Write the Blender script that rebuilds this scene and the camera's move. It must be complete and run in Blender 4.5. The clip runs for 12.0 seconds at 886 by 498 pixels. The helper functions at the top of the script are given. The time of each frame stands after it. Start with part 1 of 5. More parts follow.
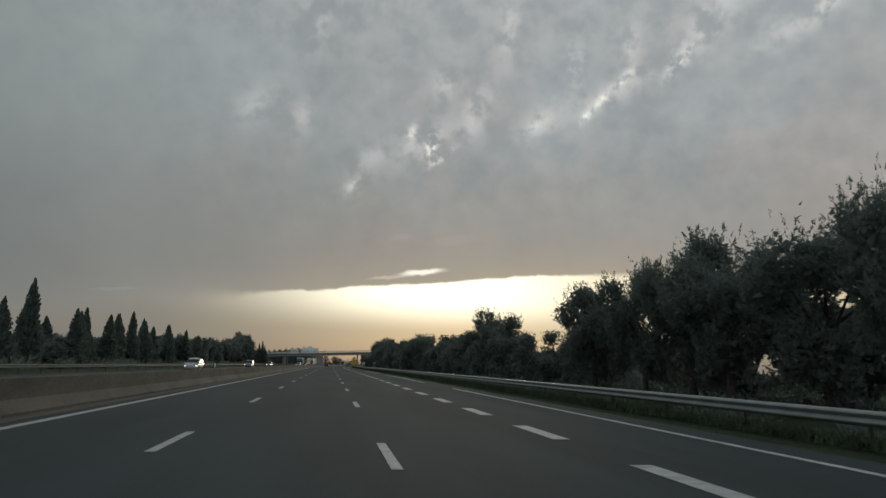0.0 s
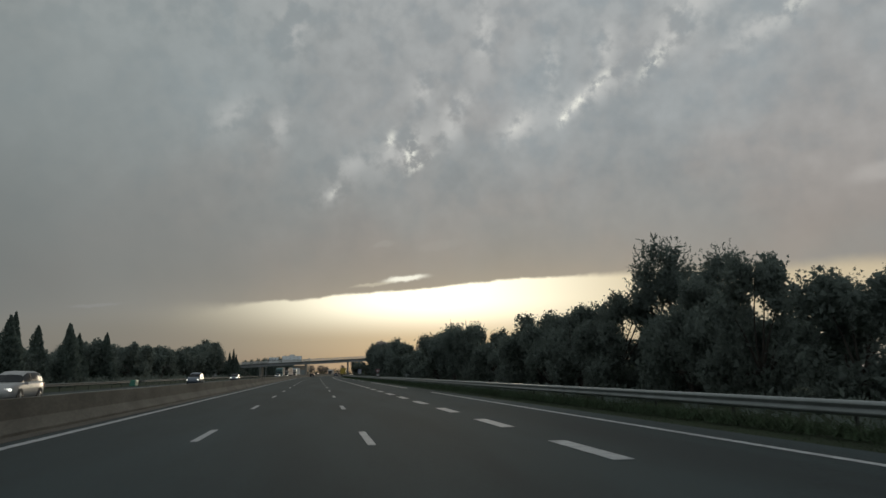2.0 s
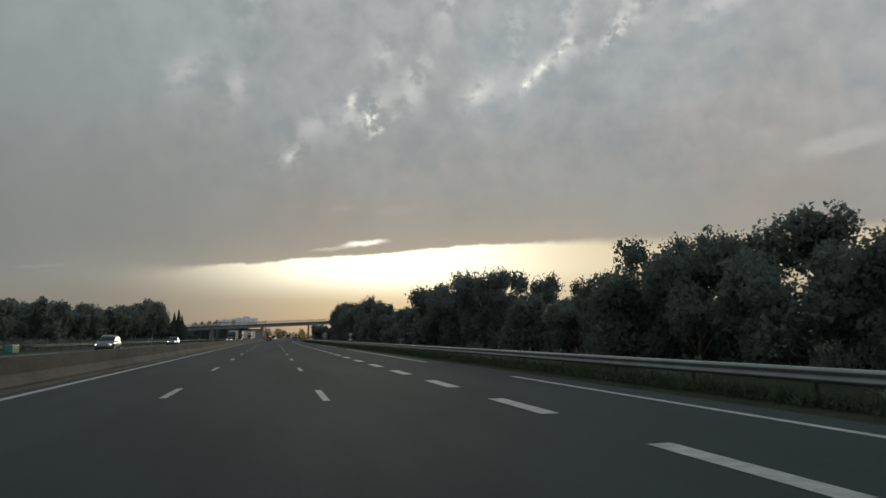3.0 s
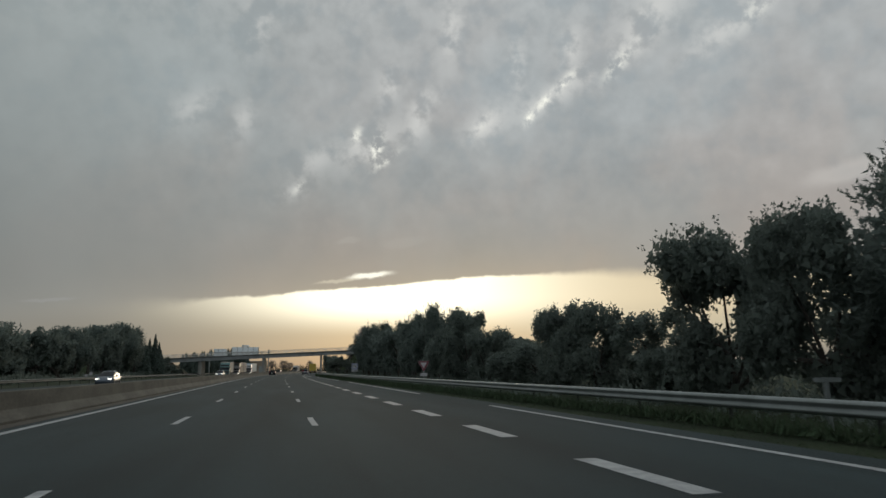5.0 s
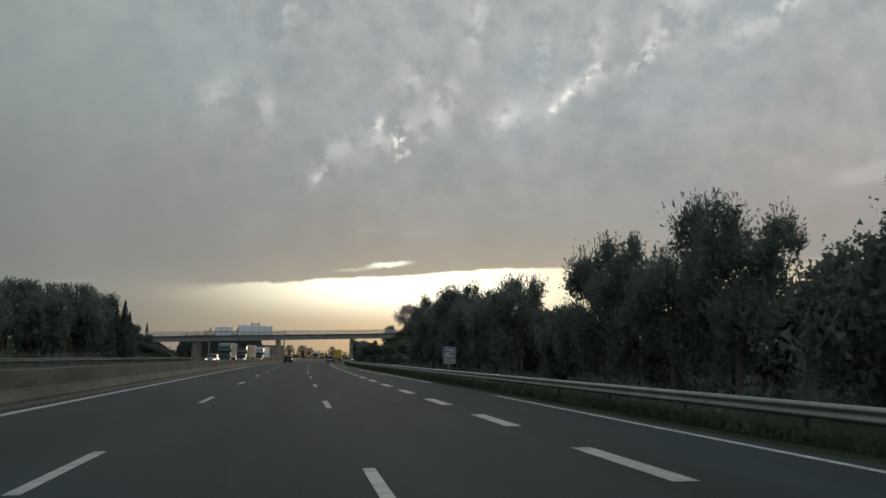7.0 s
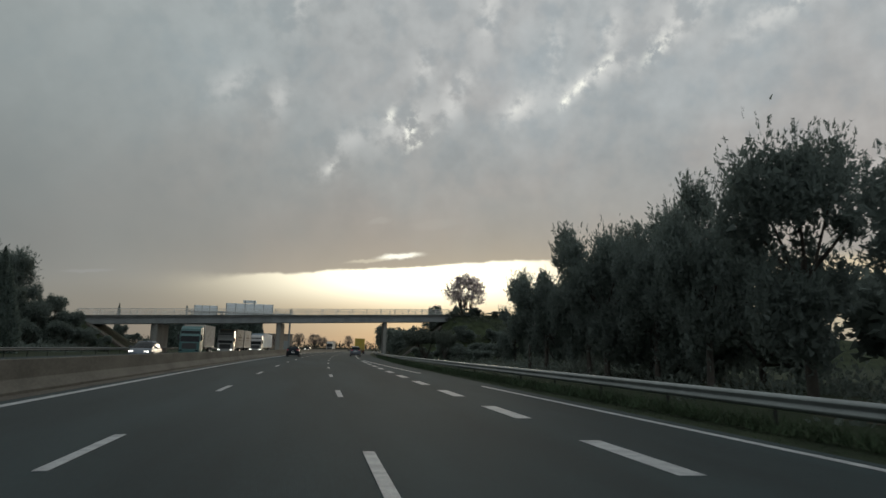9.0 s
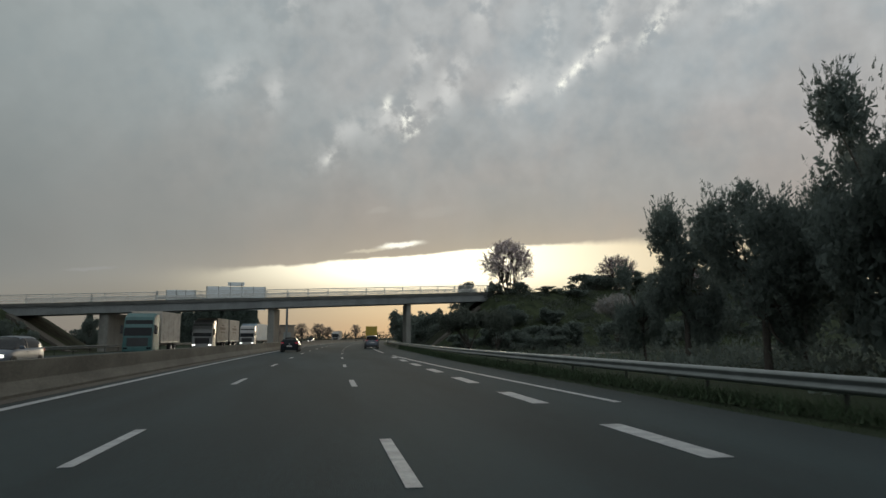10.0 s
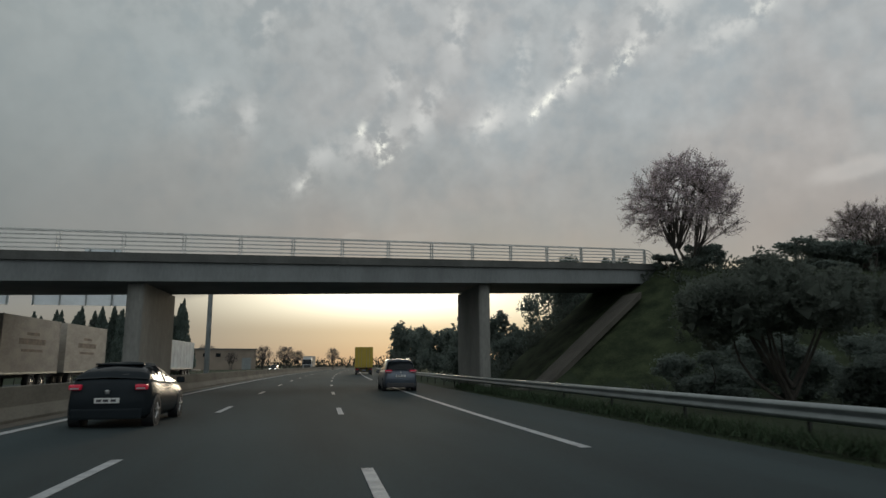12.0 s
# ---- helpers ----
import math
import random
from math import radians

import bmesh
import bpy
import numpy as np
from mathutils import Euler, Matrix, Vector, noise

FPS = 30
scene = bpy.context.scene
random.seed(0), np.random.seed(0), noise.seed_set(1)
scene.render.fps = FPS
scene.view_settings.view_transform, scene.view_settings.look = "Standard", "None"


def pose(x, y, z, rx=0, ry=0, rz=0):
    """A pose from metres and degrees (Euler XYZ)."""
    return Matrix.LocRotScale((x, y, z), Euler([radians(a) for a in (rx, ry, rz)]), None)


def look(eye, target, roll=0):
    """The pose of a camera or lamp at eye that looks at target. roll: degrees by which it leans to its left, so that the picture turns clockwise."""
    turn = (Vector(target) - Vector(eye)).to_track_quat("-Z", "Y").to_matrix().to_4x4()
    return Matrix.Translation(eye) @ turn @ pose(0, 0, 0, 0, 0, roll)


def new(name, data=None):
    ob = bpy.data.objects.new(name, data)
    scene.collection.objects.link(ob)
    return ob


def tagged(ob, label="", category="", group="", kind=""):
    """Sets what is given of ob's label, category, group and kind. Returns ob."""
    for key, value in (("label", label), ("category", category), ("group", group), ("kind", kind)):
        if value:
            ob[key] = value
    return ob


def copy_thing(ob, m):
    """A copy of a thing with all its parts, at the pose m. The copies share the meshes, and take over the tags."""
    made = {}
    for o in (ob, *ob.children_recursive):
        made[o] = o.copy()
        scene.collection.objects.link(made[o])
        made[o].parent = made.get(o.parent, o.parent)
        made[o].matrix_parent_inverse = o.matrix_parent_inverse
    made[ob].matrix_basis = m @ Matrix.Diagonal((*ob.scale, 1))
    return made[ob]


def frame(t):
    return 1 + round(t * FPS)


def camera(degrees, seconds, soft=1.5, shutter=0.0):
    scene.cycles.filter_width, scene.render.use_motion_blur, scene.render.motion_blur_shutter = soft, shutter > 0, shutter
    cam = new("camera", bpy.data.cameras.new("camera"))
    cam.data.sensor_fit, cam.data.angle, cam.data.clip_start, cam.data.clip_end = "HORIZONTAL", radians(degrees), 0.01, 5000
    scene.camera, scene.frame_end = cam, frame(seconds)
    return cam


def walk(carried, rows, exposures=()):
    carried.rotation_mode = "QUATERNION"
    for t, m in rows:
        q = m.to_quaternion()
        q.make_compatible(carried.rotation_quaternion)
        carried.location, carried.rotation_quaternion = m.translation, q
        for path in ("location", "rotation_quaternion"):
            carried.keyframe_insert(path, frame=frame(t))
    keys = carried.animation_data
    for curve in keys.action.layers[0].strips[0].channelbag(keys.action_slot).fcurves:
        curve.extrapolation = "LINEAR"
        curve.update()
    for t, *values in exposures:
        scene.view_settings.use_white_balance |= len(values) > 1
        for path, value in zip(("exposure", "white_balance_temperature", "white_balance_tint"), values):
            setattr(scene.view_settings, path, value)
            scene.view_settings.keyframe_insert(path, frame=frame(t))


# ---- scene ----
cam = camera(67.7, 12.0, soft=1.5, shutter=0.07)

# the road's line: straight at first, then a bend to the right that slowly tightens
BEND_Y = [0, 190, 215, 240, 260, 280, 300, 320, 340, 380, 430, 520, 700]
BEND_DEG = [0, 0, 0.25, 0.65, 1.05, 1.67, 2.28, 2.97, 3.6, 4.85, 6.4, 8.4, 9.0]
LINE_Y = np.arange(-100.0, 4400.0, 2.0)
LINE_X = np.concatenate([[0.0], np.cumsum(np.tan(np.radians(np.interp(LINE_Y[1:] - 1.0, BEND_Y, BEND_DEG))) * 2.0)])


def cx(y):
    return float(np.interp(y, LINE_Y, LINE_X))


def heading(y):
    return float(np.interp(y, BEND_Y, BEND_DEG))


# seconds, metres right of the lane line, metres along, pitch, roll, yaw against the road: a car in the middle lane
PATH = [
    (0, -0.958, 3.35, 10.08, -1.42, -9.56), (0.5, -1.054, 15.36, 11.23, -0.33, -8.83), (1, -1.098, 27.31, 9.34, 0.74, -8.82),
    (1.5, -1.089, 39.35, 10.17, 1.26, -10.6), (2, -1.096, 51.28, 10.55, 0.63, -10.72), (2.5, -1.113, 63.53, 5.85, 1.44, -12.13),
    (3, -1.166, 75.79, 7.54, 0.25, -14.34), (3.2, -1.178, 80.57, 7.54, 0.21, -13.82), (4.8, -0.93, 120.14, 6.36, 0.43, -13.07),
    (5, -0.955, 125.2, 10.29, 0.51, -13.82), (5.5, -0.952, 137.88, 10.0, -0.68, -13.16), (6, -0.915, 150.49, 8.92, -0.42, -12.12),
    (6.5, -0.953, 163.23, 10.0, -1.1, -12.04), (7, -0.97, 175.86, 9.5, -1.19, -12.43), (7.2, -0.967, 181.07, 9.65, -1.28, -12.41),
    (8.8, -0.78, 222.05, 8.05, -1.46, -11.03), (9, -0.804, 227.29, 8.76, -1.57, -11.07), (9.5, -0.795, 240.25, 8.02, -0.76, -10.81),
    (10, -0.856, 253.23, 7.66, 0.16, -10.27), (10.5, -0.842, 266.3, 9.01, 0.44, -10.82), (11, -0.845, 279.39, 9.92, 0.35, -11.46),
    (11.5, -0.808, 292.32, 9.03, 0.8, -10.76), (12, -0.745, 305.24, 9.95, 0.15, -11.07)]
walk(cam, [(t, pose(cx(y) + x, y, 1.37, 90 + p, r, w - heading(y))) for t, x, y, p, r, w in PATH],
     [(t, v, 6350, 6.5) for t, v in ((0, -0.03), (1, -0.19), (2, -0.1), (2.5, -0.02), (3, 0.06), (4.8, 0.1), (5.0, 0.12), (5.6, -0.16), (6.2, 0.0), (6.5, 0.0), (7, 0.12), (9.5, 0.18), (10, 0.2), (10.5, 0.24), (11, 0.0), (11.5, 0.1), (12, 0.18))])


# ---------------------------------------------------------------- node helper
class Nodes:
    def __init__(self, tree):
        self.tree = tree

    def add(self, kind):
        return self.tree.nodes.new(kind)

    def put(self, socket, v):
        if hasattr(v, "is_output"):
            self.tree.links.new(v, socket)
        elif v is not None:
            socket.default_value = v

    def math(self, op, a, b=None, c=None, clamp=False):
        n = self.add("ShaderNodeMath")
        n.operation, n.use_clamp = op, clamp
        for s, v in zip(n.inputs, (a, b, c)):
            self.put(s, v)
        return n.outputs[0]

    def step(self, v, lo, hi, a=0.0, b=1.0):
        n = self.add("ShaderNodeMapRange")
        n.interpolation_type = "SMOOTHSTEP"
        for s, x in zip(n.inputs, (v, lo, hi, a, b)):
            self.put(s, x)
        return n.outputs[0]

    def bell(self, v, centre, width):
        d = self.math("DIVIDE", self.math("SUBTRACT", v, centre), width)
        return self.math("EXPONENT", self.math("MULTIPLY", self.math("MULTIPLY", d, d), -1.0))

    def mix(self, f, a, b, mode="MIX"):
        n = self.add("ShaderNodeMix")
        n.data_type, n.blend_type, n.clamp_factor = "RGBA", mode, True
        self.put(n.inputs[0], f), self.put(n.inputs[6], a), self.put(n.inputs[7], b)
        return n.outputs[2]

    def noise(self, vec, scale, detail=4.0, rough=0.55, distort=0.0):
        n = self.add("ShaderNodeTexNoise")
        self.put(n.inputs["Vector"], vec)
        n.inputs["Scale"].default_value, n.inputs["Detail"].default_value = scale, detail
        n.inputs["Roughness"].default_value, n.inputs["Distortion"].default_value = rough, distort
        return n.outputs[0]


def rgb(r, g, b):
    return (r, g, b, 1.0)


# ---------------------------------------------------------------- sky and sun
SUN_AZ, SUN_EL = 12.0, 5.5          # degrees east of the road's line, degrees up
world = bpy.data.worlds.new("sky")
scene.world = world
world.use_nodes = True
world.node_tree.nodes.clear()
N = Nodes(world.node_tree)
coord = N.add("ShaderNodeTexCoord").outputs["Generated"]
sep = N.add("ShaderNodeSeparateXYZ")
N.put(sep.inputs[0], coord)
dx, dy, dz = sep.outputs
el = N.math("MULTIPLY", N.math("ARCSINE", dz), 57.2958)
az = N.math("MULTIPLY", N.math("ARCTAN2", dx, dy), 57.2958)
soft_n = N.noise(coord, 6.0, 2.0, 0.5)
cell_n = N.noise(coord, 27.0, 2.0, 0.45)
fine_n = N.noise(coord, 70.0, 4.0, 0.55)
rose_n = N.noise(coord, 5.0, 3.0, 0.5)
edge_n = N.noise(coord, 14.0, 4.0, 0.6)

# the cloud deck: grey, a little bluer overhead, warmer low down
deck_lo = N.mix(N.step(az, -34.0, 20.0), rgb(0.185, 0.195, 0.19), rgb(0.305, 0.29, 0.275))
deck_hi = N.mix(N.step(az, -30.0, 20.0), rgb(0.281, 0.305, 0.305), rgb(0.362, 0.378, 0.385))
deck = N.mix(N.step(el, 6.0, 25.0), deck_lo, deck_hi)
deck = N.mix(N.step(el, 28.0, 90.0), deck, rgb(0.60, 0.63, 0.64))
# the unseen deck behind the drive is brightened, to light faces turned that way
deck = N.mix(N.math("MULTIPLY", N.step(N.math("ABSOLUTE", az), 60.0, 150.0), N.step(el, 2.0, 20.0, 0.6, 1.0)), deck, rgb(0.64, 0.68, 0.70))
lively = N.math("MULTIPLY", N.step(az, -24.0, 6.0, 0.35, 1.0), N.step(el, 7.0, 20.0, 0.25, 1.0))
shade = N.math("ADD", 0.86, N.math("MULTIPLY", soft_n, 0.25))
shade = N.math("ADD", shade, N.math("MULTIPLY", N.math("SUBTRACT", cell_n, 0.5), N.math("MULTIPLY", lively, 0.38)))
shade = N.math("ADD", shade, N.math("MULTIPLY", N.math("SUBTRACT", fine_n, 0.5), N.math("MULTIPLY", lively, 0.14)))
shade_c = N.add("ShaderNodeCombineColor")
for s in shade_c.inputs[:3]:
    N.put(s, shade)
deck = N.mix(1.0, deck, shade_c.outputs[0], "MULTIPLY")
deck = N.mix(N.math("MULTIPLY", N.step(cell_n, 0.52, 0.34), N.math("MULTIPLY", lively, 0.6)), deck, N.mix(1.0, deck, rgb(0.955, 1.0, 1.035), "MULTIPLY"))
rose = N.math("MULTIPLY", N.step(rose_n, 0.42, 0.66), N.math("MULTIPLY", N.step(az, -25.0, 20.0, 0.2, 0.75), N.step(el, 34.0, 14.0, 0.35, 1.0)))
deck = N.mix(rose, deck, N.mix(1.0, deck, rgb(1.10, 0.995, 0.95), "MULTIPLY"))
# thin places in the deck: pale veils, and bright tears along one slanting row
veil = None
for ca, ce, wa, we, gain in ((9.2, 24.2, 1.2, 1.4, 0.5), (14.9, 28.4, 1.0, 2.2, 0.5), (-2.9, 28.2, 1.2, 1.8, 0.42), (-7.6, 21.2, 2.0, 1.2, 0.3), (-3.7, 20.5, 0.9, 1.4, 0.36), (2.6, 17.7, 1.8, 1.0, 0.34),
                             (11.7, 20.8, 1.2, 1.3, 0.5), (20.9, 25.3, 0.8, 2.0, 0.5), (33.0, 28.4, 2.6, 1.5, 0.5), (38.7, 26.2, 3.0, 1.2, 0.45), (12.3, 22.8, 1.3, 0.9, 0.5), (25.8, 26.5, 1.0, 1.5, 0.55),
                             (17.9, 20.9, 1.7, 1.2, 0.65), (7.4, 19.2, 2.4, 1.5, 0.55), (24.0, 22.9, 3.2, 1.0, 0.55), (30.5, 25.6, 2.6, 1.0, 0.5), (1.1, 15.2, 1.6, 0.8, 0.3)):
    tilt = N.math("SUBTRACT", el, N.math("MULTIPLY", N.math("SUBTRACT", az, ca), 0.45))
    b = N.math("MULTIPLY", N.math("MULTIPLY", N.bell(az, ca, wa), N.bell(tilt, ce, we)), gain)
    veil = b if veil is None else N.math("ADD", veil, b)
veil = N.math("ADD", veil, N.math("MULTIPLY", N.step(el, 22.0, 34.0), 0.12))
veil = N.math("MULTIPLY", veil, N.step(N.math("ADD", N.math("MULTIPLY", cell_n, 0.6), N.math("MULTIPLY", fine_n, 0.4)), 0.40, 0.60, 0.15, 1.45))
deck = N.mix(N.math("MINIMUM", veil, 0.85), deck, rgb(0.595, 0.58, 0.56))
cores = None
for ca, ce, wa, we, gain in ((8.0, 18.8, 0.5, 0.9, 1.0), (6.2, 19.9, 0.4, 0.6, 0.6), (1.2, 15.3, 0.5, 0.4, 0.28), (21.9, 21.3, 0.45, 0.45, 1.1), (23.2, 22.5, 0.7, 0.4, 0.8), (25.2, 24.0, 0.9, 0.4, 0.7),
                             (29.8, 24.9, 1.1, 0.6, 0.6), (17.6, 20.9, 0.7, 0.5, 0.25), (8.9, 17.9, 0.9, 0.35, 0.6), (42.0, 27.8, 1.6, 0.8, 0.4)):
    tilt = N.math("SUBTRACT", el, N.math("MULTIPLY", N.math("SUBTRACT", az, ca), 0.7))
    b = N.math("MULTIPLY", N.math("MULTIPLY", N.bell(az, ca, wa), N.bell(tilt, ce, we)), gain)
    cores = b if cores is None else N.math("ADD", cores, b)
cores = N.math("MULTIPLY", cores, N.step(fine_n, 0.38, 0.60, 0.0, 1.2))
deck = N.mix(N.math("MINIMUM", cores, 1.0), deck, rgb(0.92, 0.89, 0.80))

# the deck's lower edge and the clear strip under it
edge = N.math("SUBTRACT", 7.75, N.math("MULTIPLY", N.math("MAXIMUM", N.math("SUBTRACT", 16.0, az), 0.0), 0.097))
edge = N.math("ADD", edge, N.math("MULTIPLY", N.math("SUBTRACT", edge_n, 0.5), 0.9))
above = N.math("SUBTRACT", el, edge)
hot = N.bell(az, 9.5, 12.5)
east = N.math("MULTIPLY", N.step(az, -16.0, 12.0), N.step(az, 100.0, 48.0))
strip_lo = N.mix(east, rgb(0.20, 0.192, 0.178), rgb(0.47, 0.405, 0.30))
strip_hi = N.mix(hot, N.mix(east, rgb(0.21, 0.2, 0.185), rgb(0.63, 0.51, 0.345)), rgb(1.5, 1.42, 1.14))
strip = N.mix(N.step(el, 2.6, 6.2), strip_lo, strip_hi)
strip = N.mix(N.step(el, 3.4, 0.2), strip, N.mix(N.bell(az, 10.0, 18.0), rgb(0.165, 0.162, 0.155), rgb(0.27, 0.243, 0.2)))
nishita = N.add("ShaderNodeTexSky")
nishita.sky_type, nishita.sun_disc = "NISHITA", False
nishita.sun_elevation, nishita.sun_rotation = radians(SUN_EL), radians(SUN_AZ)
strip = N.mix(0.005, strip, nishita.outputs[0], "ADD")
glow = N.math("MULTIPLY", N.math("EXPONENT", N.math("MULTIPLY", N.math("MAXIMUM", above, 0.0), -0.33)), N.bell(az, 13.0, 26.0))
deck = N.mix(N.math("MULTIPLY", glow, 0.62), deck, rgb(0.52, 0.42, 0.29))
blur = N.math("ADD", N.step(az, -4.0, -14.0), N.step(az, 20.0, 34.0, 0.0, 0.6))
is_deck = N.step(above, N.math("MULTIPLY", blur, -1.4), N.math("ADD", 0.3, N.math("MULTIPLY", blur, 0.8)))
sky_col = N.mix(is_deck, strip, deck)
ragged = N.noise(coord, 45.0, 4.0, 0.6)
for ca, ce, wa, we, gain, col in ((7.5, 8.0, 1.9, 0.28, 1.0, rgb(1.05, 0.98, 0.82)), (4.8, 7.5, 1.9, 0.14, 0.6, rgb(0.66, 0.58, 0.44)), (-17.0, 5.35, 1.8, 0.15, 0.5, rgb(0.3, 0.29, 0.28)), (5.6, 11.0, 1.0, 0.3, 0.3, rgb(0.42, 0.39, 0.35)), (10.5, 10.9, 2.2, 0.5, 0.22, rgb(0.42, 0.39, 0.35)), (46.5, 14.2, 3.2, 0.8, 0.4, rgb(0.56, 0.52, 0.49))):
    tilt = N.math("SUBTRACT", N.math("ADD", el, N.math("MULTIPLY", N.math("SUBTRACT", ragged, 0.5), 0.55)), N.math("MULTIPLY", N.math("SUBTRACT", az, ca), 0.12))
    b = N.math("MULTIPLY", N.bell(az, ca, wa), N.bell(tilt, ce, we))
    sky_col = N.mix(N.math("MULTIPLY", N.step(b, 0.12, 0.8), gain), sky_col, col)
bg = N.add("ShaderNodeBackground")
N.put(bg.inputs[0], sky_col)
bg.inputs[1].default_value = 1.0
out = N.add("ShaderNodeOutputWorld")
N.put(out.inputs[0], bg.outputs[0])

sun = new("sun", bpy.data.lights.new("sun", "SUN"))
sun.data.energy, sun.data.angle, sun.data.color = 0.5, radians(14), (1.0, 0.82, 0.6)
sun.matrix_world = look((40, 200, 20), (40 - math.sin(radians(SUN_AZ)), 200 - math.cos(radians(SUN_AZ)), 20 - math.tan(radians(SUN_EL))))


# ---------------------------------------------------------------- materials
def material(name, base, rough=0.8, metal=0.0, vary=0.25, scale=2.0, fine=40.0, bump=0.0, bump_scale=60.0, tint=None, mottle=0.0, island=0.0, spec=0.5, glow=None, stretch=(1, 1, 1), coat=0.0, through_leaf=0.0):
    m = bpy.data.materials.new(name)
    m.use_nodes = True
    n = Nodes(m.node_tree)
    bsdf = m.node_tree.nodes["Principled BSDF"]
    tc = n.add("ShaderNodeTexCoord").outputs["Object"]
    mp = n.add("ShaderNodeMapping")
    n.put(mp.inputs[0], tc)
    mp.inputs["Scale"].default_value = stretch
    tc = mp.outputs[0]
    big, small = n.noise(tc, scale, 4.0), n.noise(tc, fine, 3.0)
    f = n.math("ADD", n.math("MULTIPLY", big, 0.65), n.math("MULTIPLY", small, 0.35))
    lo, hi = [c * (1 - vary) for c in base], [c * (1 + vary) for c in base]
    if tint:
        hi = [c * (1 + vary * 0.5) for c in tint]
    col = n.mix(n.step(f, 0.3, 0.7), rgb(*lo), rgb(*hi))
    if mottle:
        info = n.add("ShaderNodeObjectInfo").outputs["Random"]
        hsv = n.add("ShaderNodeHueSaturation")
        n.put(hsv.inputs["Value"], n.math("ADD", 1 - mottle, n.math("MULTIPLY", info, 2 * mottle)))
        n.put(hsv.inputs["Color"], col)
        col = hsv.outputs[0]
    if island:
        isl = n.add("ShaderNodeNewGeometry").outputs["Random Per Island"]
        hsv = n.add("ShaderNodeHueSaturation")
        n.put(hsv.inputs["Value"], n.math("ADD", 1 - island, n.math("MULTIPLY", isl, 2 * island)))
        n.put(hsv.inputs["Hue"], n.math("ADD", 0.48, n.math("MULTIPLY", isl, 0.04)))
        n.put(hsv.inputs["Color"], col)
        col = hsv.outputs[0]
    n.put(bsdf.inputs["Base Color"], col)
    n.put(bsdf.inputs["Roughness"], n.math("ADD", rough - 0.06, n.math("MULTIPLY", small, 0.12), clamp=True))
    bsdf.inputs["Metallic"].default_value = metal
    bsdf.inputs["Specular IOR Level"].default_value = spec
    bsdf.inputs["Coat Weight"].default_value = coat
    if glow:
        bsdf.inputs["Emission Color"].default_value = rgb(*glow[:3])
        bsdf.inputs["Emission Strength"].default_value = glow[3]
    if through_leaf:
        tr, mx = n.add("ShaderNodeBsdfTranslucent"), n.add("ShaderNodeMixShader")
        n.put(tr.inputs[0], col)
        mx.inputs[0].default_value = through_leaf
        m.node_tree.links.new(bsdf.outputs[0], mx.inputs[1])
        m.node_tree.links.new(tr.outputs[0], mx.inputs[2])
        m.node_tree.links.new(mx.outputs[0], m.node_tree.nodes["Material Output"].inputs[0])
    if bump:
        b = n.add("ShaderNodeBump")
        b.inputs["Strength"].default_value = bump
        b.inputs["Distance"].default_value = 0.02
        n.put(b.inputs["Height"], n.noise(tc, bump_scale, 4.0))
        n.put(bsdf.inputs["Normal"], b.outputs[0])
    return m


M_ASPHALT = material("asphalt", (0.0192, 0.0296, 0.0318), 0.9, vary=0.36, scale=0.45, fine=25.0, bump=0.5, bump_scale=90.0, stretch=(1.0, 0.12, 1.0), spec=0.22)
M_PAINT = material("road_paint", (0.262, 0.272, 0.277), 0.7, vary=0.34, scale=3.0, fine=30.0, bump=0.2)
M_CONC = material("barrier_concrete", (0.070, 0.066, 0.054), 0.9, vary=0.45, scale=0.8, fine=14.0, bump=0.4, bump_scale=40, stretch=(1, 0.4, 1))
M_BRIDGE = material("bridge_concrete", (0.15, 0.162, 0.163), 0.85, vary=0.2, scale=0.6, fine=9.0, bump=0.25, bump_scale=30, stretch=(1, 1, 0.35))
M_CORNICE = material("weathered_cornice", (0.075, 0.077, 0.072), 0.9, vary=0.3, scale=0.8, fine=9.0)
M_PIER = material("pier_concrete", (0.175, 0.175, 0.16), 0.9, vary=0.25, scale=0.5, fine=8.0, bump=0.3, bump_scale=25, stretch=(1, 1, 0.4))
M_STEEL = material("galvanised_steel", (0.19, 0.21, 0.21), 0.45, 0.6, vary=0.18, scale=1.5, fine=20.0)
# the same galvanised steel, with shade put into the base colour for far rails
M_SHADESTEEL = material("shaded_galvanised_steel", (0.085, 0.095, 0.092), 0.7, 0.3, vary=0.25, scale=1.5, fine=20.0)
# post colour far darker than the beam's, so the posts hardly show
M_POST = material("dark_steel_post", (0.024, 0.026, 0.023), 0.8, 0.2, vary=0.3)
M_RAIL = material("painted_rail", (0.46, 0.46, 0.44), 0.5, 0.2, vary=0.15)
M_GRASS = material("verge_grass", (0.030, 0.041, 0.026), 0.95, vary=0.45, scale=0.5, fine=12.0, tint=(0.025, 0.033, 0.018), bump=0.8, bump_scale=20, spec=0.1)
M_BLADE = material("grass_blades", (0.046, 0.066, 0.038), 0.8, vary=0.3, island=0.25, spec=0.1, through_leaf=0.1)
M_TURF = material("bank_turf", (0.019, 0.028, 0.016), 0.95, vary=0.5, scale=0.9, fine=14.0, tint=(0.033, 0.042, 0.021), bump=1.0, bump_scale=6, spec=0.1)
M_GUTTER = material("gutter_grit", (0.05, 0.044, 0.035), 0.95, vary=0.4, scale=1.5, fine=14.0, bump=0.5, stretch=(1, 0.3, 1))
M_DIRT = material("pale_dirt", (0.10, 0.09, 0.072), 0.95, vary=0.3, scale=0.6, fine=10.0, bump=0.5)
M_SLAB = material("paved_slope", (0.06, 0.055, 0.045), 0.92, vary=0.3, scale=0.7, fine=8.0, bump=0.4)
